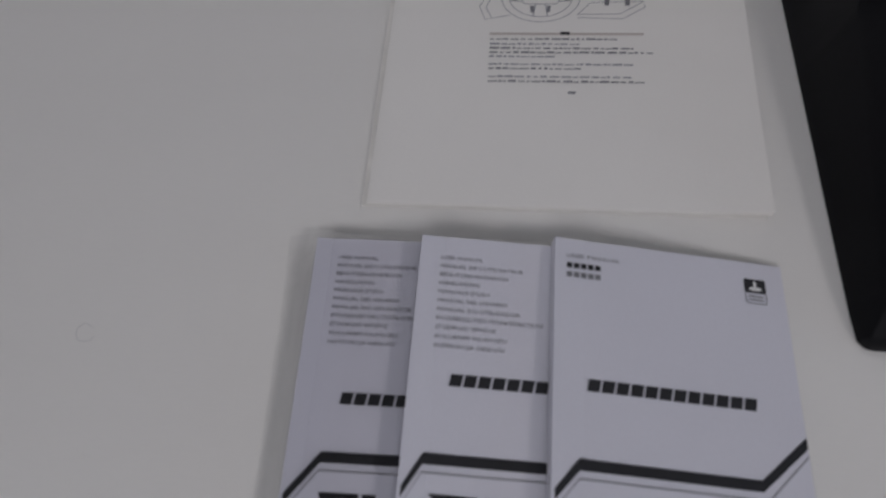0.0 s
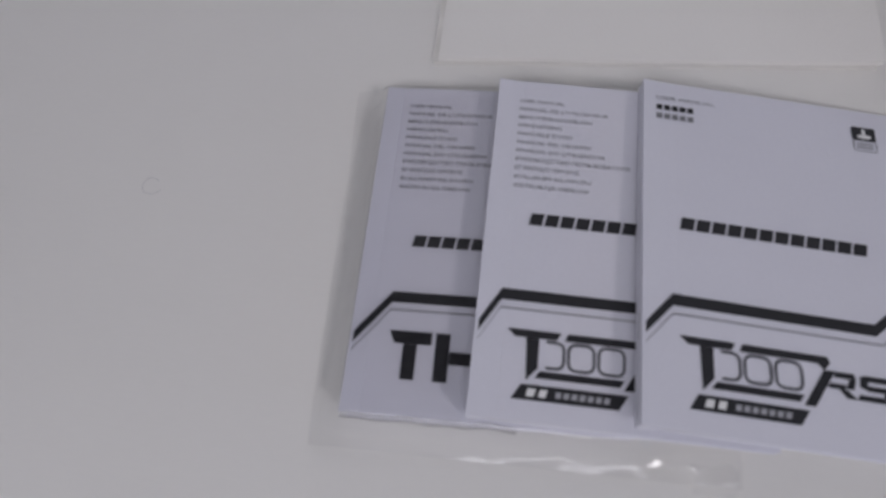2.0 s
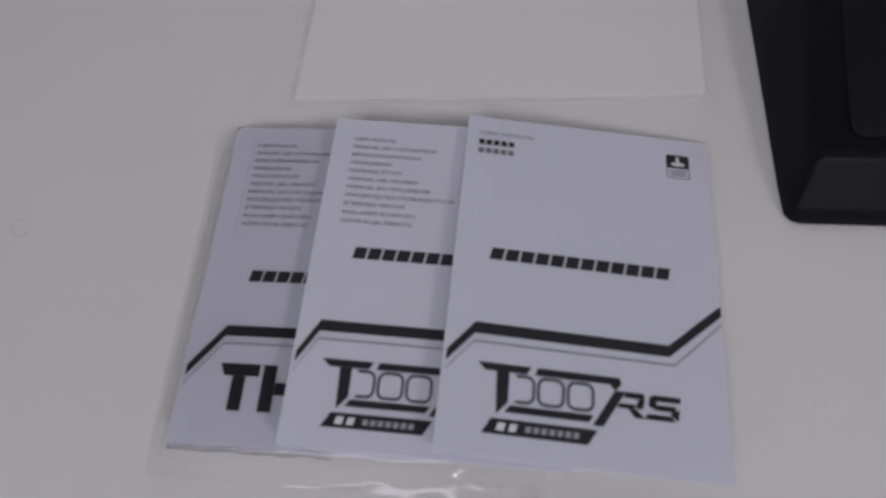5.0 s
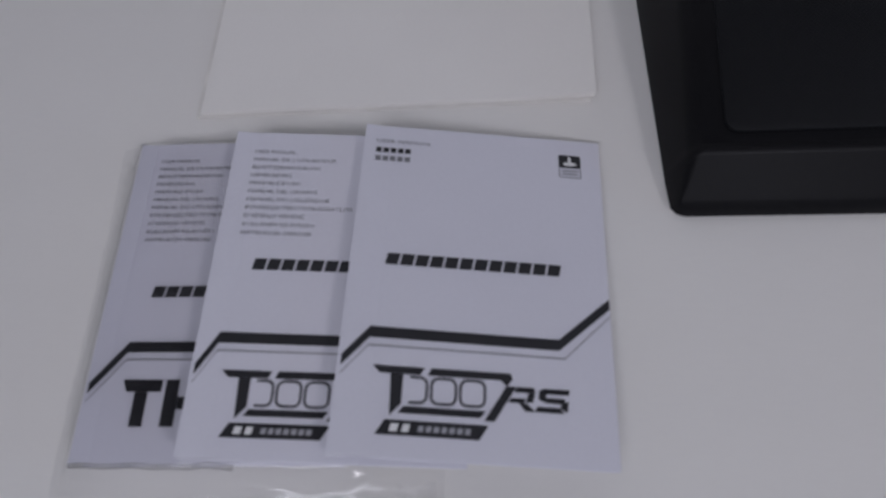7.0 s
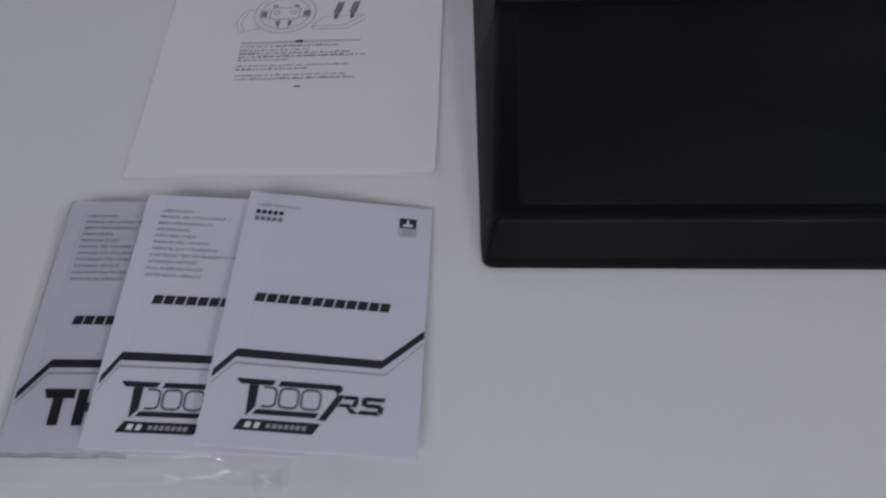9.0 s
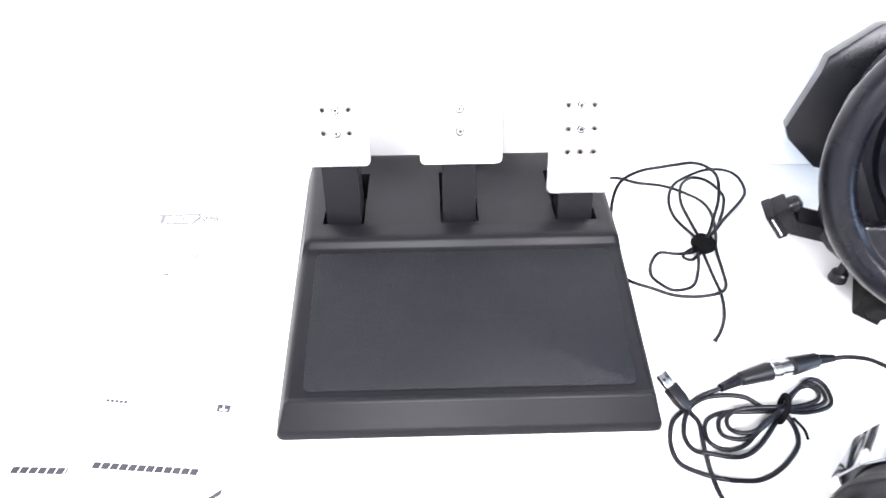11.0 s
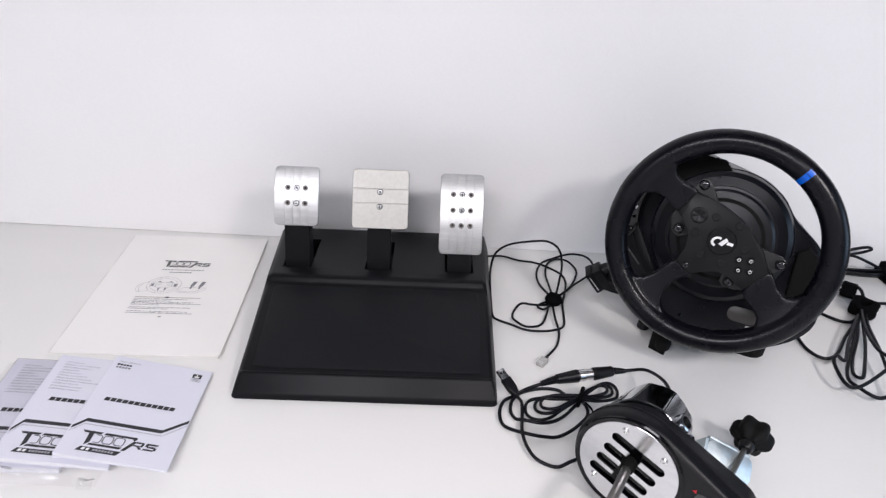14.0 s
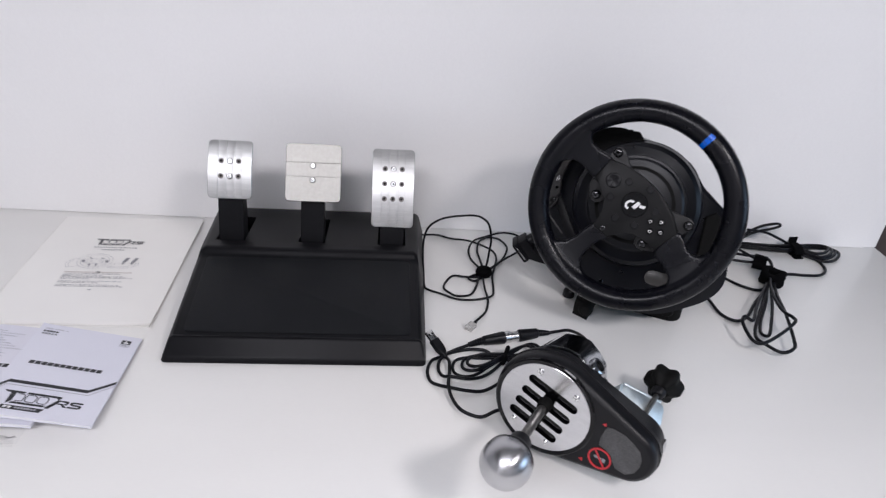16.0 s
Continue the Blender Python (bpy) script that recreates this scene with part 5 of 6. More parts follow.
for ang in (114.6, 50.5, 232.7, 292.7):
    bm = bmesh.new()
    revolve(bm, [(0.0034, 0), (0.0034, 0.0010), (0.0026, 0.0018), (0.0014, 0.0018), (0.0012, 0.0006), (0, 0.0006)], 16)
    part("screw", bm, STEEL, gate, "small steel screw", MG @ Matrix.Translation((0.0412 * math.cos(radians(ang)), 0.0412 * math.sin(radians(ang)), 0.0016)))
# lever and knob
S0, S1 = MG @ Vector((0.0, 0.004, -0.002)), Vector((0.3765, -0.2370, 0.0955))
d = (S1 - S0).normalized()
bm = bmesh.new()
rod(bm, S0, S1, 0.0048, seg=18)
lever = part("lever", bm, LEVER, shifter, "bare steel lever")
bm = bmesh.new()
rod(bm, S0 - d * 0.012, S0 + d * 0.014, 0.0095, 0.0066, 20, 0.001)
part("boot", bm, PLASTIC_DARK, lever, "black sleeve at the foot of the lever")
MK = Matrix.Translation(S1) @ d.to_track_quat("Z", "Y").to_matrix().to_4x4()
bm = bmesh.new()
revolve(bm, [(0.0085, -0.042), (0.0105, -0.040), (0.0115, -0.030), (0.0150, -0.022), (0.0200, -0.0140), (0.0225, -0.0095), (0.0225, -0.006)], 32)
part("knob_collar", bm, SATIN, lever, "black knob collar", MK, 50)
bm = bmesh.new()
revolve(bm, [(0.0236 * math.cos(radians(t)), 0.0236 * math.sin(radians(t))) for t in range(-22, 90, 7)] + [(0, 0.0236)], 36)
turned(KNOB, S1, d, 0.8)
part("knob", bm, KNOB, lever, "round satin metal knob", MK, 60)
# glossy faceted housing behind the shell
bm = bmesh.new()
HOOD = [(-0.050, -0.020), (-0.046, 0.006), (-0.036, 0.026), (-0.0265, 0.0375), (-0.010, 0.0435), (0.002, 0.0445), (0.016, 0.037), (0.030, 0.026), (0.037, 0.010), (0.036, -0.020), (0.0, -0.045), (-0.036, -0.038)]
rings = []
for z, g in ((-0.0440, 1.13), (-0.0600, 1.07), (-0.0800, 1.0), (-0.0950, 0.95), (-0.0970, 0.90)):
    rings.append([(x * g, y * g, z) for x, y in HOOD])
loft(bm, rings)
bmesh.ops.bevel(bm, geom=bm.edges[:], offset=0.0012, segments=2, affect="EDGES")
house = part("housing", bm, CHROME, shifter, "dark chrome faceted housing", MG, 18)
MJ2 = MG @ pose(0, 0, 0, 0, 0, 58)
bm = bmesh.new()
revolve(bm, [(0.0, -0.001), (0.0098, -0.001), (0.0098, 0.0090), (0.0085, 0.0100), (0.0064, 0.0100), (0.0060, 0.0060), (0.0, 0.0060)], 24)
MJ3 = MJ2 @ Matrix.Translation((0.0360, -0.0020, -0.0640)) @ pose(0, 0, 0, 0, 90, 0)
part("socket", bm, CHROME, house, "round chrome socket", MJ3)
bm = bmesh.new()
revolve(bm, [(0.0056, 0.0061), (0.0056, 0.0066), (0.0, 0.0066)], 18)
part("socket_hole", bm, PLASTIC_DARK, house, "", MJ3)
MJ4 = MG @ pose(0, 0, 0, 0, 0, 30) @ Matrix.Translation((0.0385, 0, -0.0600)) @ pose(0, 0, 0, 0, 90, 0)
bm = bmesh.new()
revolve(bm, [(0.0075, 0), (0.0075, 0.0070), (0.0062, 0.0082), (0.0, 0.0086)], 20)
part("end_cap", bm, CHROME, house, "small chrome cap", MJ4)
# felt patch, red marks and ring on the nose of the shell
bm = bmesh.new()
prism(bm, [(0.0632, 0.0042), (0.0640, 0.0150), (0.0652, 0.0205), (0.0708, 0.0225), (0.0841, 0.0226), (0.0930, 0.0195), (0.1022, 0.0149), (0.1070, 0.0070), (0.1082, -0.0010), (0.1066, -0.0110), (0.0998, -0.0186),
           (0.0890, -0.0188), (0.0832, -0.0131), (0.0800, -0.0070), (0.0720, -0.0042), (0.0654, -0.0040)], 0.0002, 0.0012, 0.0004)
part("felt_patch", bm, FELT, shifter, "rough grey felt patch", MG)
MRD = MG @ Matrix.Translation((0.0715, -0.0182, 0.0))
bm = bmesh.new()
for k, (ra, rb) in enumerate(((0.0122, 0.0104),)):
    revolve(bm, [(rb, 0.0004), (ra, 0.0004), (ra, 0.0017), (rb, 0.0017), (rb, 0.0004)], 36)
prism(bm, [(-0.0080, 0.0068), (-0.0068, 0.0080), (0.0080, -0.0068), (0.0068, -0.0080)], 0.0004, 0.0016)
part("warning_ring", bm, RED, shifter, "red crossed-out ring", MRD)
bm = bmesh.new()
prism(bm, rounded(-0.0060, -0.0015, 0.0020, 0.0015, 0.0005, 2), 0.0004, 0.0010)
prism(bm, rounded(0.0025, -0.0022, 0.0060, 0.0022, 0.0005, 2), 0.0004, 0.0010)
part("warning_shape", bm, INK_SOFT, shifter, "plain grey shape", MRD)
for x, y in ((0.0615, 0.0212), (0.0550, -0.0315)):
    bm = bmesh.new()
    prism(bm, [(x - 0.0022, y - 0.0005), (x + 0.0022, y - 0.0012), (x + 0.0012, y + 0.0026)], 0.0004, 0.0012)
    part("red_mark", bm, RED, shifter, "small red mark", MG)
# zinc clamp plate with its star knob
CA, CB = Vector((0.5440, -0.0770, 0.0436)), Vector((0.5896, -0.0882, 0.0246))
MP = frame_of(CA, CB, CA + Vector((0.373, 0.836, 0.402)))
bm = bmesh.new()
prism(bm, rounded(-0.001, -0.030, 0.0540, 0.001, 0.007, 5), -0.0030, 0.0, 0.0008, 2)
clamp = part("clamp_plate", bm, ZINC, shifter, "zinc-plated steel clamp plate", MP)
bm = bmesh.new()
prism(bm, rounded(-0.0045, -0.028, -0.0012, 0.0, 0.001, 2), -0.020, 0.0, 0.0008, 2)
part("clamp_flange", bm, ZINC, clamp, "", MP)
bm = bmesh.new()
prism(bm, rounded(0.0, 0.0012, 0.050, 0.0042, 0.001, 2), -0.016, -0.0005, 0.0008, 2)
part("clamp_flange", bm, ZINC, clamp, "", MP)
SC, SX = Vector((0.5970, -0.0642, 0.0320)), Vector((0.5566, -0.1144, 0.0273))
sd = (SX - SC).normalized()
bm = bmesh.new()
rod(bm, SC + sd * 0.016, SX, 0.0031, seg=14)
part("clamp_bolt", bm, LEVER, clamp, "threaded steel bolt")
bm = bmesh.new()
rod(bm, SC + sd * 0.008, SC + sd * 0.0205, 0.0095, 0.0070, 18, 0.001)
part("knob_neck", bm, SATIN, clamp, "black neck of the hand knob")
MST = Matrix.Translation(SC) @ (-sd).to_track_quat("Z", "Y").to_matrix().to_4x4()
bm = bmesh.new()
rings = []
for z, k in ((-0.012, 0.50), (-0.010, 0.56), (-0.005, 0.92), (-0.002, 1.0), (0.010, 1.0), (0.013, 0.94), (0.015, 0.6)):
    rings.append([((0.0205 + 0.0026 * math.cos(6 * 2 * math.pi * i / 72)) * k * math.cos(2 * math.pi * i / 72), (0.0205 + 0.0026 * math.cos(6 * 2 * math.pi * i / 72)) * k * math.sin(2 * math.pi * i / 72), z) for i in range(72)])
loft(bm, rings)
part("star_knob", bm, PLASTIC_DARK, clamp, "black star-shaped hand knob", MST, 40)

# ---------------------------------------------------------------- leads
R1 = 0.0017
lead = thing("pedal_cable", pose(0.42, 0.22, 0), "thin black pedal cable coiled and tied with a strap", "cable")
runs = (
    ((0.306, 0.316, 0.012), (0.331, 0.328), (0.353, 0.333), (0.376, 0.325), (0.402, 0.315), (0.423, 0.301), (0.441, 0.288), (0.445, 0.265), (0.437, 0.229), (0.431, 0.208), (0.429, 0.176),
     (0.425, 0.157), (0.414, 0.146), (0.394, 0.144), (0.371, 0.148), (0.349, 0.156), (0.331, 0.164), (0.3255, 0.179), (0.3255, 0.215, 0.003), (0.3250, 0.238, 0.012), (0.3248, 0.252, 0.030), (0.3280, 0.259, 0.048), (0.3349, 0.2610, 0.0605), (0.3490, 0.257, 0.0735),
     (0.3664, 0.252, 0.0815), (0.3860, 0.255, 0.0825), (0.4002, 0.257, 0.0822), (0.4120, 0.250, 0.0825), (0.4227, 0.2418, 0.0748), (0.4270, 0.2325, 0.0541), (0.4245, 0.224, 0.036), (0.4225, 0.2185, 0.022), (0.419, 0.214, 0.010)),
    ((0.417, 0.221), (0.412, 0.234), (0.403, 0.262), (0.402, 0.287), (0.413, 0.313), (0.437, 0.334), (0.462, 0.341, 0.007), (0.484, 0.340, 0.006), (0.495, 0.327), (0.497, 0.308), (0.487, 0.290), (0.454, 0.254), (0.438, 0.236), (0.423, 0.224)),
    ((0.419, 0.223), (0.418, 0.256), (0.416, 0.285), (0.421, 0.309), (0.433, 0.326), (0.446, 0.333), (0.458, 0.322), (0.466, 0.296), (0.462, 0.278), (0.452, 0.258), (0.441, 0.240), (0.423, 0.221)),
    ((0.415, 0.212), (0.404, 0.206), (0.386, 0.202), (0.370, 0.205), (0.359, 0.193), (0.354, 0.174), (0.359, 0.160), (0.372, 0.153), (0.393, 0.160), (0.404, 0.181), (0.410, 0.204)),
    ((0.416, 0.210), (0.405, 0.209), (0.393, 0.199), (0.402, 0.196), (0.414, 0.205)),
    ((0.416, 0.207), (0.415, 0.169), (0.417, 0.145), (0.411, 0.119), (0.400, 0.099), (0.391, 0.088)))
for i, pts in enumerate(runs):
    part("cable_run", cable(pts, R1, 0.0, 0.0042, i * 1.3), RUBBER, lead, "", angle=80)
bm = bmesh.new()
revolve(bm, [(0.004, 0.0), (0.0105, 0.002), (0.0130, 0.007), (0.0120, 0.012), (0.006, 0.0155), (0, 0.016)], 18)
for v in bm.verts:
    v.co += Vector((0.0012, 0.0012, 0)) * noise.noise(v.co * 300)
part("strap", bm, VELCRO, lead, "black hook-and-loop strap", Matrix.Translation((0.4185, 0.214, 0)))
MPL = Matrix.Translation((0.386, 0.0815, 0.0)) @ pose(0, 0, 0, 0, 0, -38)
bm = bmesh.new()
box(bm, (-0.0052, -0.0085, 0.0002), (0.0052, 0.0065, 0.0068), 0.0008)
plug = part("plug", bm, CLEARPL, lead, "clear plastic modular plug", MPL)
bm = bmesh.new()
for i in range(4):
    box(bm, (-0.0036 + i * 0.0020, -0.0086, 0.0045), (-0.0024 + i * 0.0020, -0.0040, 0.0071))
part("contacts", bm, STEEL, plug, "", MPL)
bm = bmesh.new()
rod(bm, (0, 0.0060, 0.0034), (0, 0.0120, 0.0034), 0.0030, 0.0022, 12)
part("plug_neck", bm, RUBBER, plug, "", MPL)

R2 = 0.0021
lead = thing("shifter_cable", pose(0.40, 0.0, 0), "black shifter cable coiled with a twist tie and round connectors", "cable")
runs = (
    ((0.3470, 0.0128, 0.0052), (0.3500, 0.002), (0.349, -0.017), (0.346, -0.042, 0.008), (0.349, -0.061), (0.357, -0.080), (0.371, -0.086), (0.383, -0.088), (0.397, -0.083), (0.409, -0.077), (0.425, -0.070, 0.010)),
    ((0.378, 0.035, 0.008), (0.359, 0.030), (0.341, 0.017), (0.328, 0.004), (0.322, -0.014), (0.325, -0.028), (0.334, -0.037), (0.349, -0.045), (0.368, -0.047), (0.387, -0.045), (0.405, -0.037), (0.421, -0.023), (0.429, -0.010), (0.430, 0.003), (0.424, 0.012)),
    ((0.422, 0.013), (0.409, 0.019), (0.397, 0.026), (0.380, 0.030), (0.363, 0.029), (0.348, 0.019), (0.338, 0.004), (0.336, -0.009), (0.341, -0.019), (0.350, -0.024), (0.374, -0.028), (0.396, -0.016), (0.421, 0.009)),
    ((0.489, 0.063, 0.009), (0.500, 0.061, 0.013), (0.509, 0.051, 0.023), (0.5146, 0.0341, 0.0327), (0.5172, 0.010, 0.044), (0.5160, -0.012, 0.0515), (0.5136, -0.0295, 0.0552), (0.508, -0.046, 0.056)))
for i, pts in enumerate(runs):
    part("cable_run", cable(pts, R2, 0.0, 0.005 if i < 3 else 0, i * 2.1), RUBBER, lead, "", angle=80)
LEFT = ((0.394, 0.014), (0.374, 0.013), (0.359, 0.007), (0.354, -0.004), (0.357, -0.014), (0.369, -0.019), (0.383, -0.016), (0.399, -0.004))
RIGHT = ((0.439, 0.028), (0.456, 0.042), (0.468, 0.045), (0.474, 0.037), (0.472, 0.023), (0.462, 0.015), (0.442, 0.011))
for i in range(3):
    g = 1 - 0.15 * i
    cx, cy = 0.422, 0.013
    pts = [(cx, cy, 0.006 + 0.003 * i)]
    pts += [(cx + (x - cx) * g + 0.002 * math.sin(i * 2), cy + (y - cy) * (g - 0.06 * (i % 2)), 0.0035 + 0.0028 * i + 0.002 * math.sin(k + i)) for k, (x, y) in enumerate(LEFT)]
    pts += [(cx, cy - 0.001, 0.008 + 0.002 * i)]
    pts += [(cx + (x - cx) * g, cy + (y - cy) * (g - 0.05 * i) + 0.0015 * i, 0.0035 + 0.0030 * i + 0.002 * math.cos(k + i)) for k, (x, y) in enumerate(RIGHT)]
    part("cable_loop", sweep(bmesh.new(), spline(pts, 6, True), R2 * 0.94, 8, True), RUBBER, lead, "", angle=80)
bm = bmesh.new()
sweep(bm, spline([(0.419, 0.004, 0.004), (0.420, 0.004, 0.016), (0.424, 0.013, 0.0205), (0.427, 0.022, 0.015), (0.427, 0.022, 0.004), (0.423, 0.013, 0.0015)], 5, True), 0.0026, 8, True)
part("tie", bm, VELCRO, lead, "black twist tie")
bm = bmesh.new()
sweep(bm, spline([(0.428, 0.004, 0.010), (0.434, -0.006, 0.008), (0.436, -0.013, 0.004)], 5), 0.0012, 6)
part("tie_end", bm, VELCRO, lead)
# round plug pair
U = [Vector(p) for p in ((0.378, 0.035, 0.0085), (0.397, 0.043, 0.009), (0.427, 0.051, 0.009), (0.446, 0.055, 0.009), (0.474, 0.062, 0.009), (0.490, 0.0635, 0.0085))]
bm = bmesh.new()
for k in range(6):
    a, b = U[0].lerp(U[1], k / 6), U[0].lerp(U[1], (k + 0.72) / 6)
    rod(bm, a, b, 0.0036 + 0.0003 * k, seg=12)
rod(bm, U[0], U[1], 0.0031, 0.0042, 12)
part("strain_relief", bm, RUBBER, lead, "ribbed black sleeve")
bm = bmesh.new()
rod(bm, U[1], U[2], 0.0062, 0.0084, 20, 0.0015)
part("connector", bm, SATIN, lead, "black round connector")
bm = bmesh.new()
mid = U[2].lerp(U[3], 0.45)
rod(bm, U[2], mid, 0.0080, 0.0080, 22, 0.0008)
rod(bm, mid, U[3], 0.0066, 0.0066, 22, 0.0006)
part("connector_ring", bm, STEEL, lead, "bright metal coupling ring")
bm = bmesh.new()
rod(bm, U[3], U[4], 0.0084, 0.0066, 20, 0.0018)
part("connector", bm, SATIN, lead, "black round connector")
bm = bmesh.new()
for k in range(6):
    a, b = U[4].lerp(U[5], k / 6), U[4].lerp(U[5], (k + 0.7) / 6)
    rod(bm, a, b, 0.0048 - 0.0003 * k, seg=12)
rod(bm, U[4], U[5], 0.0040, 0.0028, 12)
part("strain_relief", bm, RUBBER, lead, "ribbed black sleeve")
# usb plug
UT = Vector((0.3245, 0.0402, 0.0235))
MU = frame_of(UT, (0.3444, 0.0162, 0.0070), UT + Vector((0.77, 0.64, 0.0)))
bm = bmesh.new()
box(bm, (-0.001, -0.0052, -0.0021), (0.0125, 0.0052, 0.0021), 0.0005)
usb = part("usb_shell", bm, STEEL, lead, "steel usb plug", MU)
bm = bmesh.new()
for y in (-0.0025, 0.0025):
    box(bm, (0.0030, y - 0.0011, 0.0019), (0.0054, y + 0.0011, 0.0023))
part("shell_window", bm, PLASTIC_DARK, usb, "", MU)
bm = bmesh.new()
prism(bm, [(0.0120, -0.0062), (0.0260, -0.0064), (0.0320, -0.0048), (0.0345, -0.0036), (0.0345, 0.0036), (0.0320, 0.0048), (0.0260, 0.0064), (0.0120, 0.0062)], -0.0038, 0.0038, 0.0014, 2, both=True)
part("usb_grip", bm, SATIN, lead, "black moulded plug grip", MU)
bm = bmesh.new()
rod(bm, (0.0335, 0, 0.0), (0.0400, 0, -0.0003), 0.0034, 0.0023, 14)
part("strain_relief", bm, RUBBER, lead, "", MU)

R3 = 0.0024
lead = thing("wheel_power_cable", pose(0.98, 0.31, 0), "black cable bundle in a hook-and-loop strap beside the wall", "cable")
for i in range(4):
    g = 1 - 0.09 * i
    pts = [(0.976, 0.316, 0.006 + 0.003 * i)]
    pts += [(0.976 + (x - 0.976) * g, 0.316 + (y - 0.316) * (g - 0.08 * (i % 2)), 0.0035 + 0.003 * i) for x, y in ((1.010, 0.328), (1.038, 0.3295), (1.058, 0.326), (1.061, 0.312), (1.040, 0.290), (1.016, 0.284), (0.996, 0.298))]
    pts += [(0.974, 0.311, 0.005 + 0.002 * i)]
    pts += [(x, y - 0.003 * i, 0.005 + 0.0028 * i) for x, y in ((0.945, 0.314), (0.912, 0.319), (0.880, 0.324), (0.872, 0.329), (0.885, 0.3315), (0.930, 0.326))]
    part("cable_loop", sweep(bmesh.new(), spline(pts, 6, True), R3, 8, True), RUBBER, lead, "", angle=80)
# loose loop that stands up beside the wall, and the tail on the table
part("cable_run", cable(((0.868, 0.322, 0.020), (0.886, 0.324, 0.032), (0.909, 0.325, 0.046), (0.936, 0.326, 0.0515), (0.944, 0.326, 0.0475), (0.930, 0.325, 0.0420), (0.905, 0.324, 0.036), (0.886, 0.322, 0.028), (0.868, 0.318, 0.018)), R3), RUBBER, lead, "", angle=80)
part("cable_run", cable(((0.886, 0.323, 0.040), (0.920, 0.324, 0.035), (0.947, 0.322, 0.025), (0.968, 0.318, 0.016), (0.990, 0.310, 0.009), (1.007, 0.290), (1.008, 0.272), (1.001, 0.254), (0.984, 0.241), (0.959, 0.239), (0.936, 0.2415), (0.905, 0.240)), R3), RUBBER, lead, "", angle=80)


def strap(parent, m, half, ry, rz, z, tail):
    """A woven strap wound round a bundle that runs along x of the frame m, with its free end."""
    bm = bmesh.new()
    ring = ellipse(0, z, ry, rz, 20)
    inner = ellipse(0, z, ry - 0.0016, rz - 0.0016, 20)
    rows = [[(-half, a, b) for a, b in inner], [(-half, a, b) for a, b in ring], [(half, a, b) for a, b in ring], [(half, a, b) for a, b in inner]]
    loft(bm, rows + rows[:1], cap=False)
    box(bm, (-half, ry * 0.55, z + rz * 0.45), (half, ry * 0.55 + 0.0018, z + rz * 0.45 + tail), 0.0006)
    box(bm, (-half, -ry * 1.15, max(0.0006, z - rz)), (half, -ry * 0.55, max(0.0006, z - rz) + 0.0018), 0.0006)
    part("strap", bm, VELCRO, parent, "black hook-and-loop strap", m, 45)


strap(lead, Matrix.Translation((0.976, 0.314, 0.0)) @ pose(0, 0, 0, 0, 0, 6), 0.0085, 0.017, 0.0095, 0.0098, 0.014)

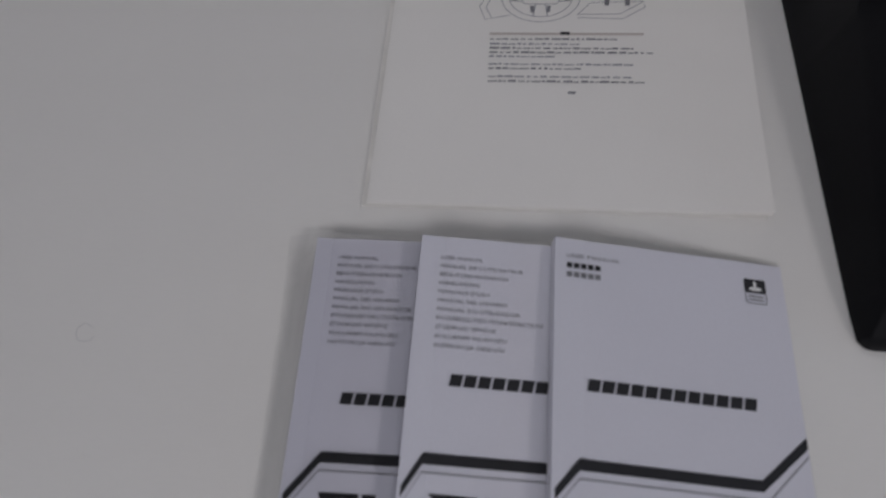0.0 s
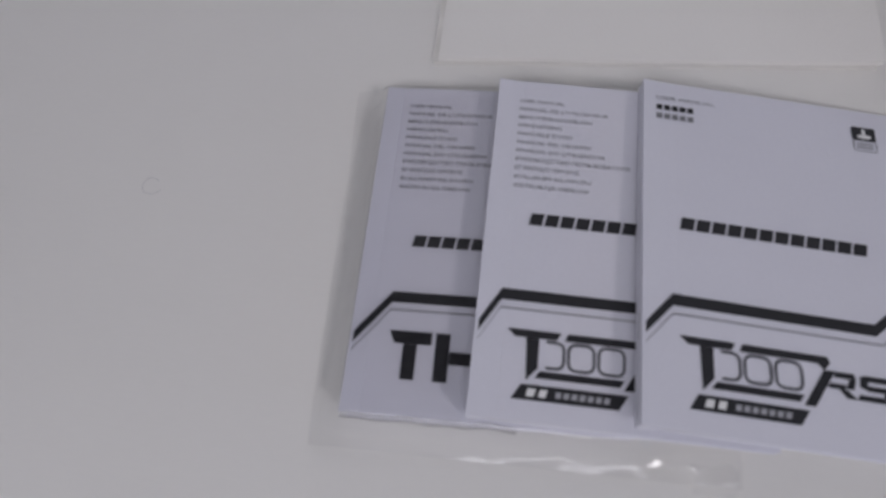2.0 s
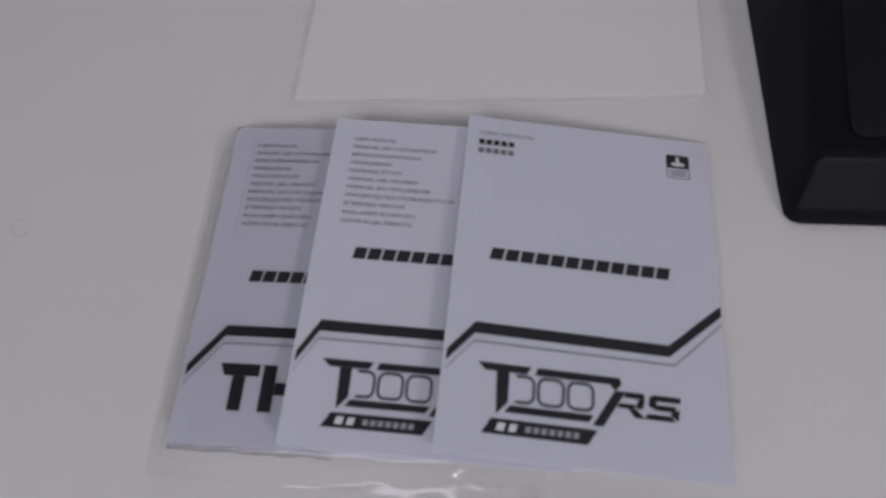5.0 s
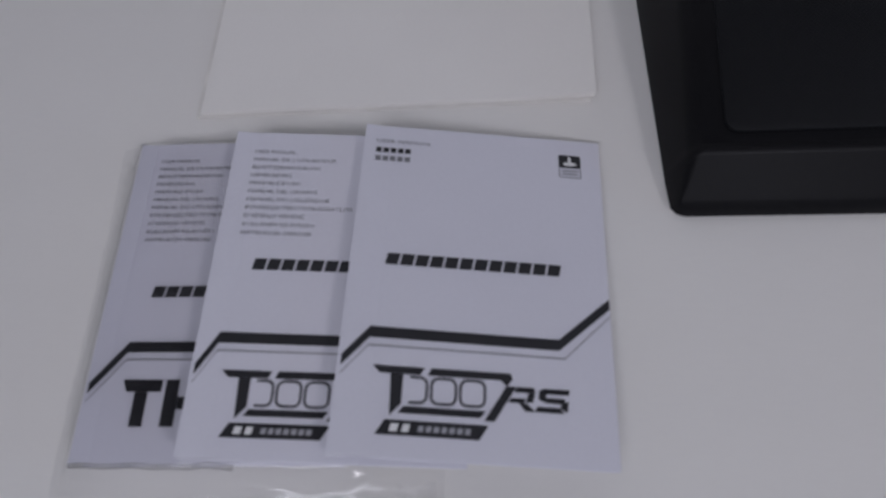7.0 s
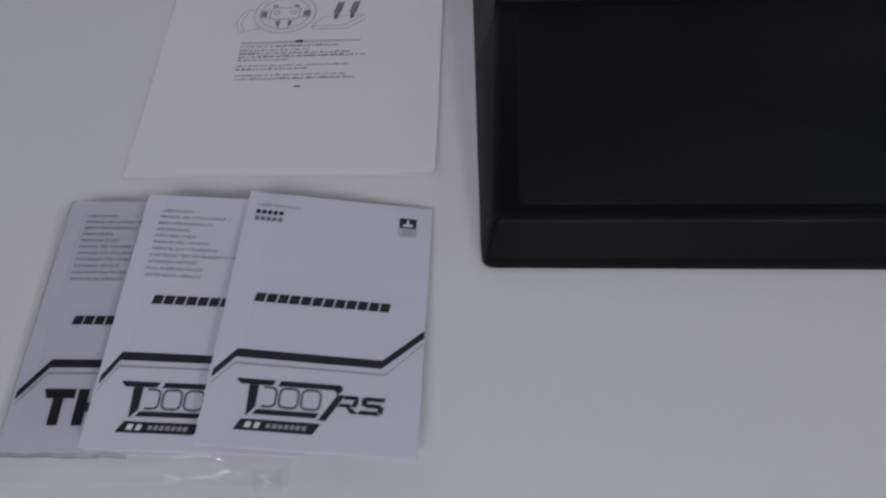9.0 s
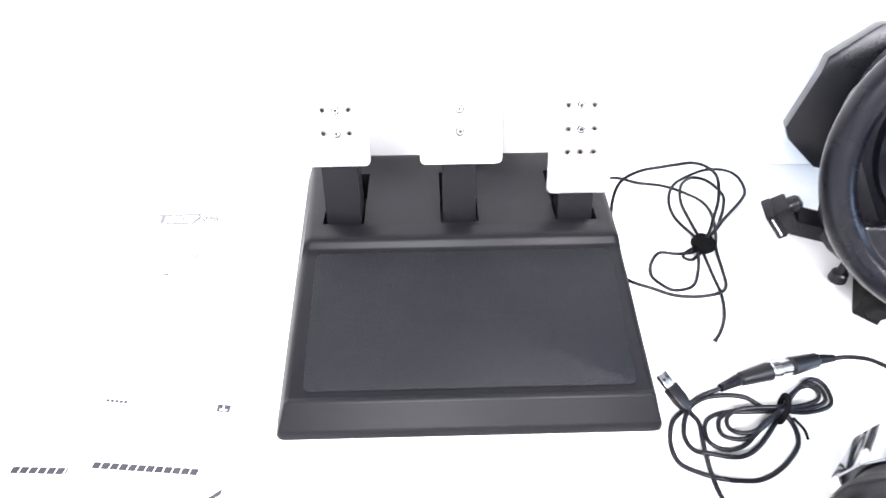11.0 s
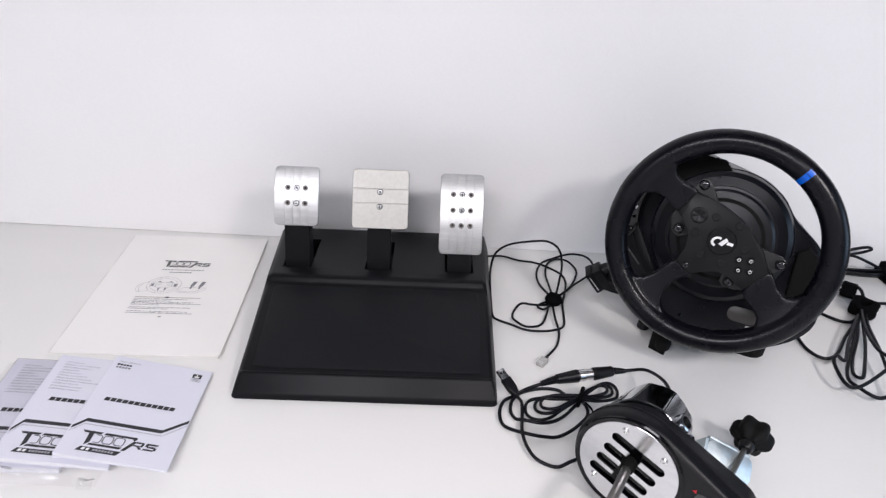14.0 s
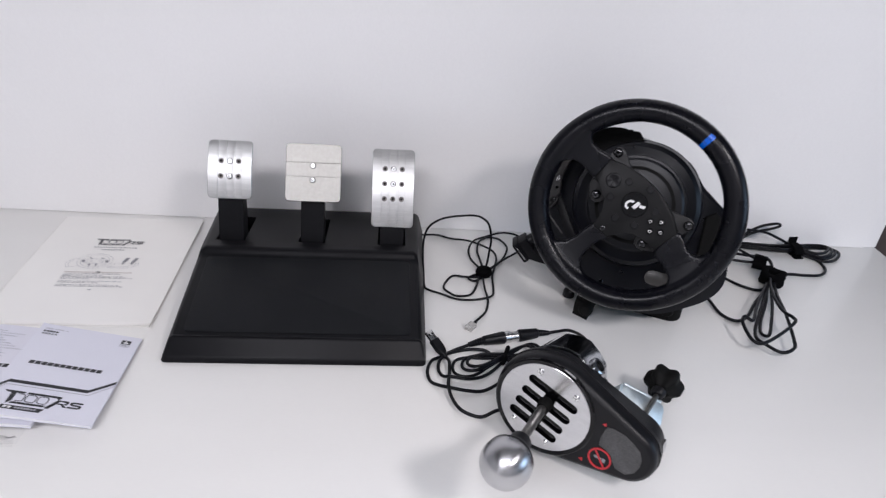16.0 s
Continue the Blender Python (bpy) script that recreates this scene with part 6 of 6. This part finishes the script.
lead = thing("wheel_cable", pose(0.87, 0.2, 0), "black looped wheel cable tied by two straps, on the table", "cable")
runs = (
    ((0.790, 0.232, 0.012), (0.814, 0.221), (0.829, 0.203), (0.847, 0.192), (0.863, 0.195), (0.880, 0.212)),
    ((0.735, 0.178, 0.020), (0.755, 0.157, 0.006), (0.761, 0.126), (0.776, 0.109), (0.798, 0.118), (0.829, 0.155), (0.859, 0.187), (0.880, 0.211)),
    ((0.877, 0.208, 0.014), (0.824, 0.131, 0.012), (0.784, 0.068, 0.010), (0.787, 0.042, 0.012), (0.801, 0.026, 0.012), (0.820, 0.032, 0.014), (0.829, 0.049, 0.016), (0.845, 0.104, 0.020), (0.864, 0.162, 0.014), (0.881, 0.205, 0.012)),
    ((0.873, 0.204, 0.018), (0.848, 0.151, 0.024), (0.838, 0.106, 0.026), (0.843, 0.084, 0.028), (0.838, 0.072, 0.028), (0.808, 0.052, 0.022), (0.777, 0.037, 0.018), (0.764, 0.044, 0.020), (0.765, 0.075, 0.024), (0.774, 0.088, 0.026), (0.785, 0.084, 0.022), (0.812, 0.125, 0.020), (0.861, 0.190, 0.016)),
    ((0.870, 0.202, 0.010), (0.842, 0.150, 0.008), (0.812, 0.105, 0.006), (0.796, 0.074, 0.008), (0.800, 0.062, 0.012), (0.812, 0.080, 0.014), (0.840, 0.130, 0.014), (0.872, 0.196, 0.012)),
    ((0.888, 0.222, 0.018), (0.892, 0.245, 0.024), (0.888, 0.262, 0.022), (0.868, 0.272, 0.018), (0.840, 0.285, 0.016), (0.800, 0.290, 0.020)),
    ((0.884, 0.222, 0.012), (0.884, 0.245, 0.014), (0.880, 0.256, 0.014), (0.860, 0.262, 0.012), (0.830, 0.270, 0.012), (0.790, 0.270, 0.020)),
    ((0.876, 0.256, 0.020), (0.862, 0.276, 0.022), (0.850, 0.296, 0.024), (0.836, 0.312, 0.026)))
for i, pts in enumerate(runs):
    part("cable_run", cable(pts, R3), RUBBER, lead, "", angle=80)
# knot of strap at the bend, and the slim strap behind it
bm = bmesh.new()
for k in range(4):
    sweep(bm, spline([(0.0145 * math.cos(2 * math.pi * i / 9 + k), 0.0125 * math.sin(2 * math.pi * i / 9 + k), 0.0125 + (k - 1.5) * 0.0045 + 0.003 * math.sin(2 * math.pi * i / 9 * 2 + k)) for i in range(9)], 4, True), 0.0052, 8, True)
part("strap", bm, VELCRO, lead, "black hook-and-loop strap wound in a knot", Matrix.Translation((0.884, 0.214, 0.001)), 60)
strap(lead, Matrix.Translation((0.884, 0.258, 0.0)) @ pose(0, 0, 0, 0, 0, 148), 0.0095, 0.015, 0.0115, 0.0140, 0.010)

# a fine curled thread on the bare table
bm = bmesh.new()
sweep(bm, spline([(-0.3870, -0.0125, 0.0006), (-0.3925, -0.0105, 0.0004), (-0.3960, -0.0145, 0.0003), (-0.3935, -0.0195, 0.0004), (-0.3875, -0.0200, 0.0008), (-0.3850, -0.0175, 0.0005)], 6), 0.00013, 6)
single("thread", bm, THREAD, "short curled grey thread on the table", "thread", angle=80)
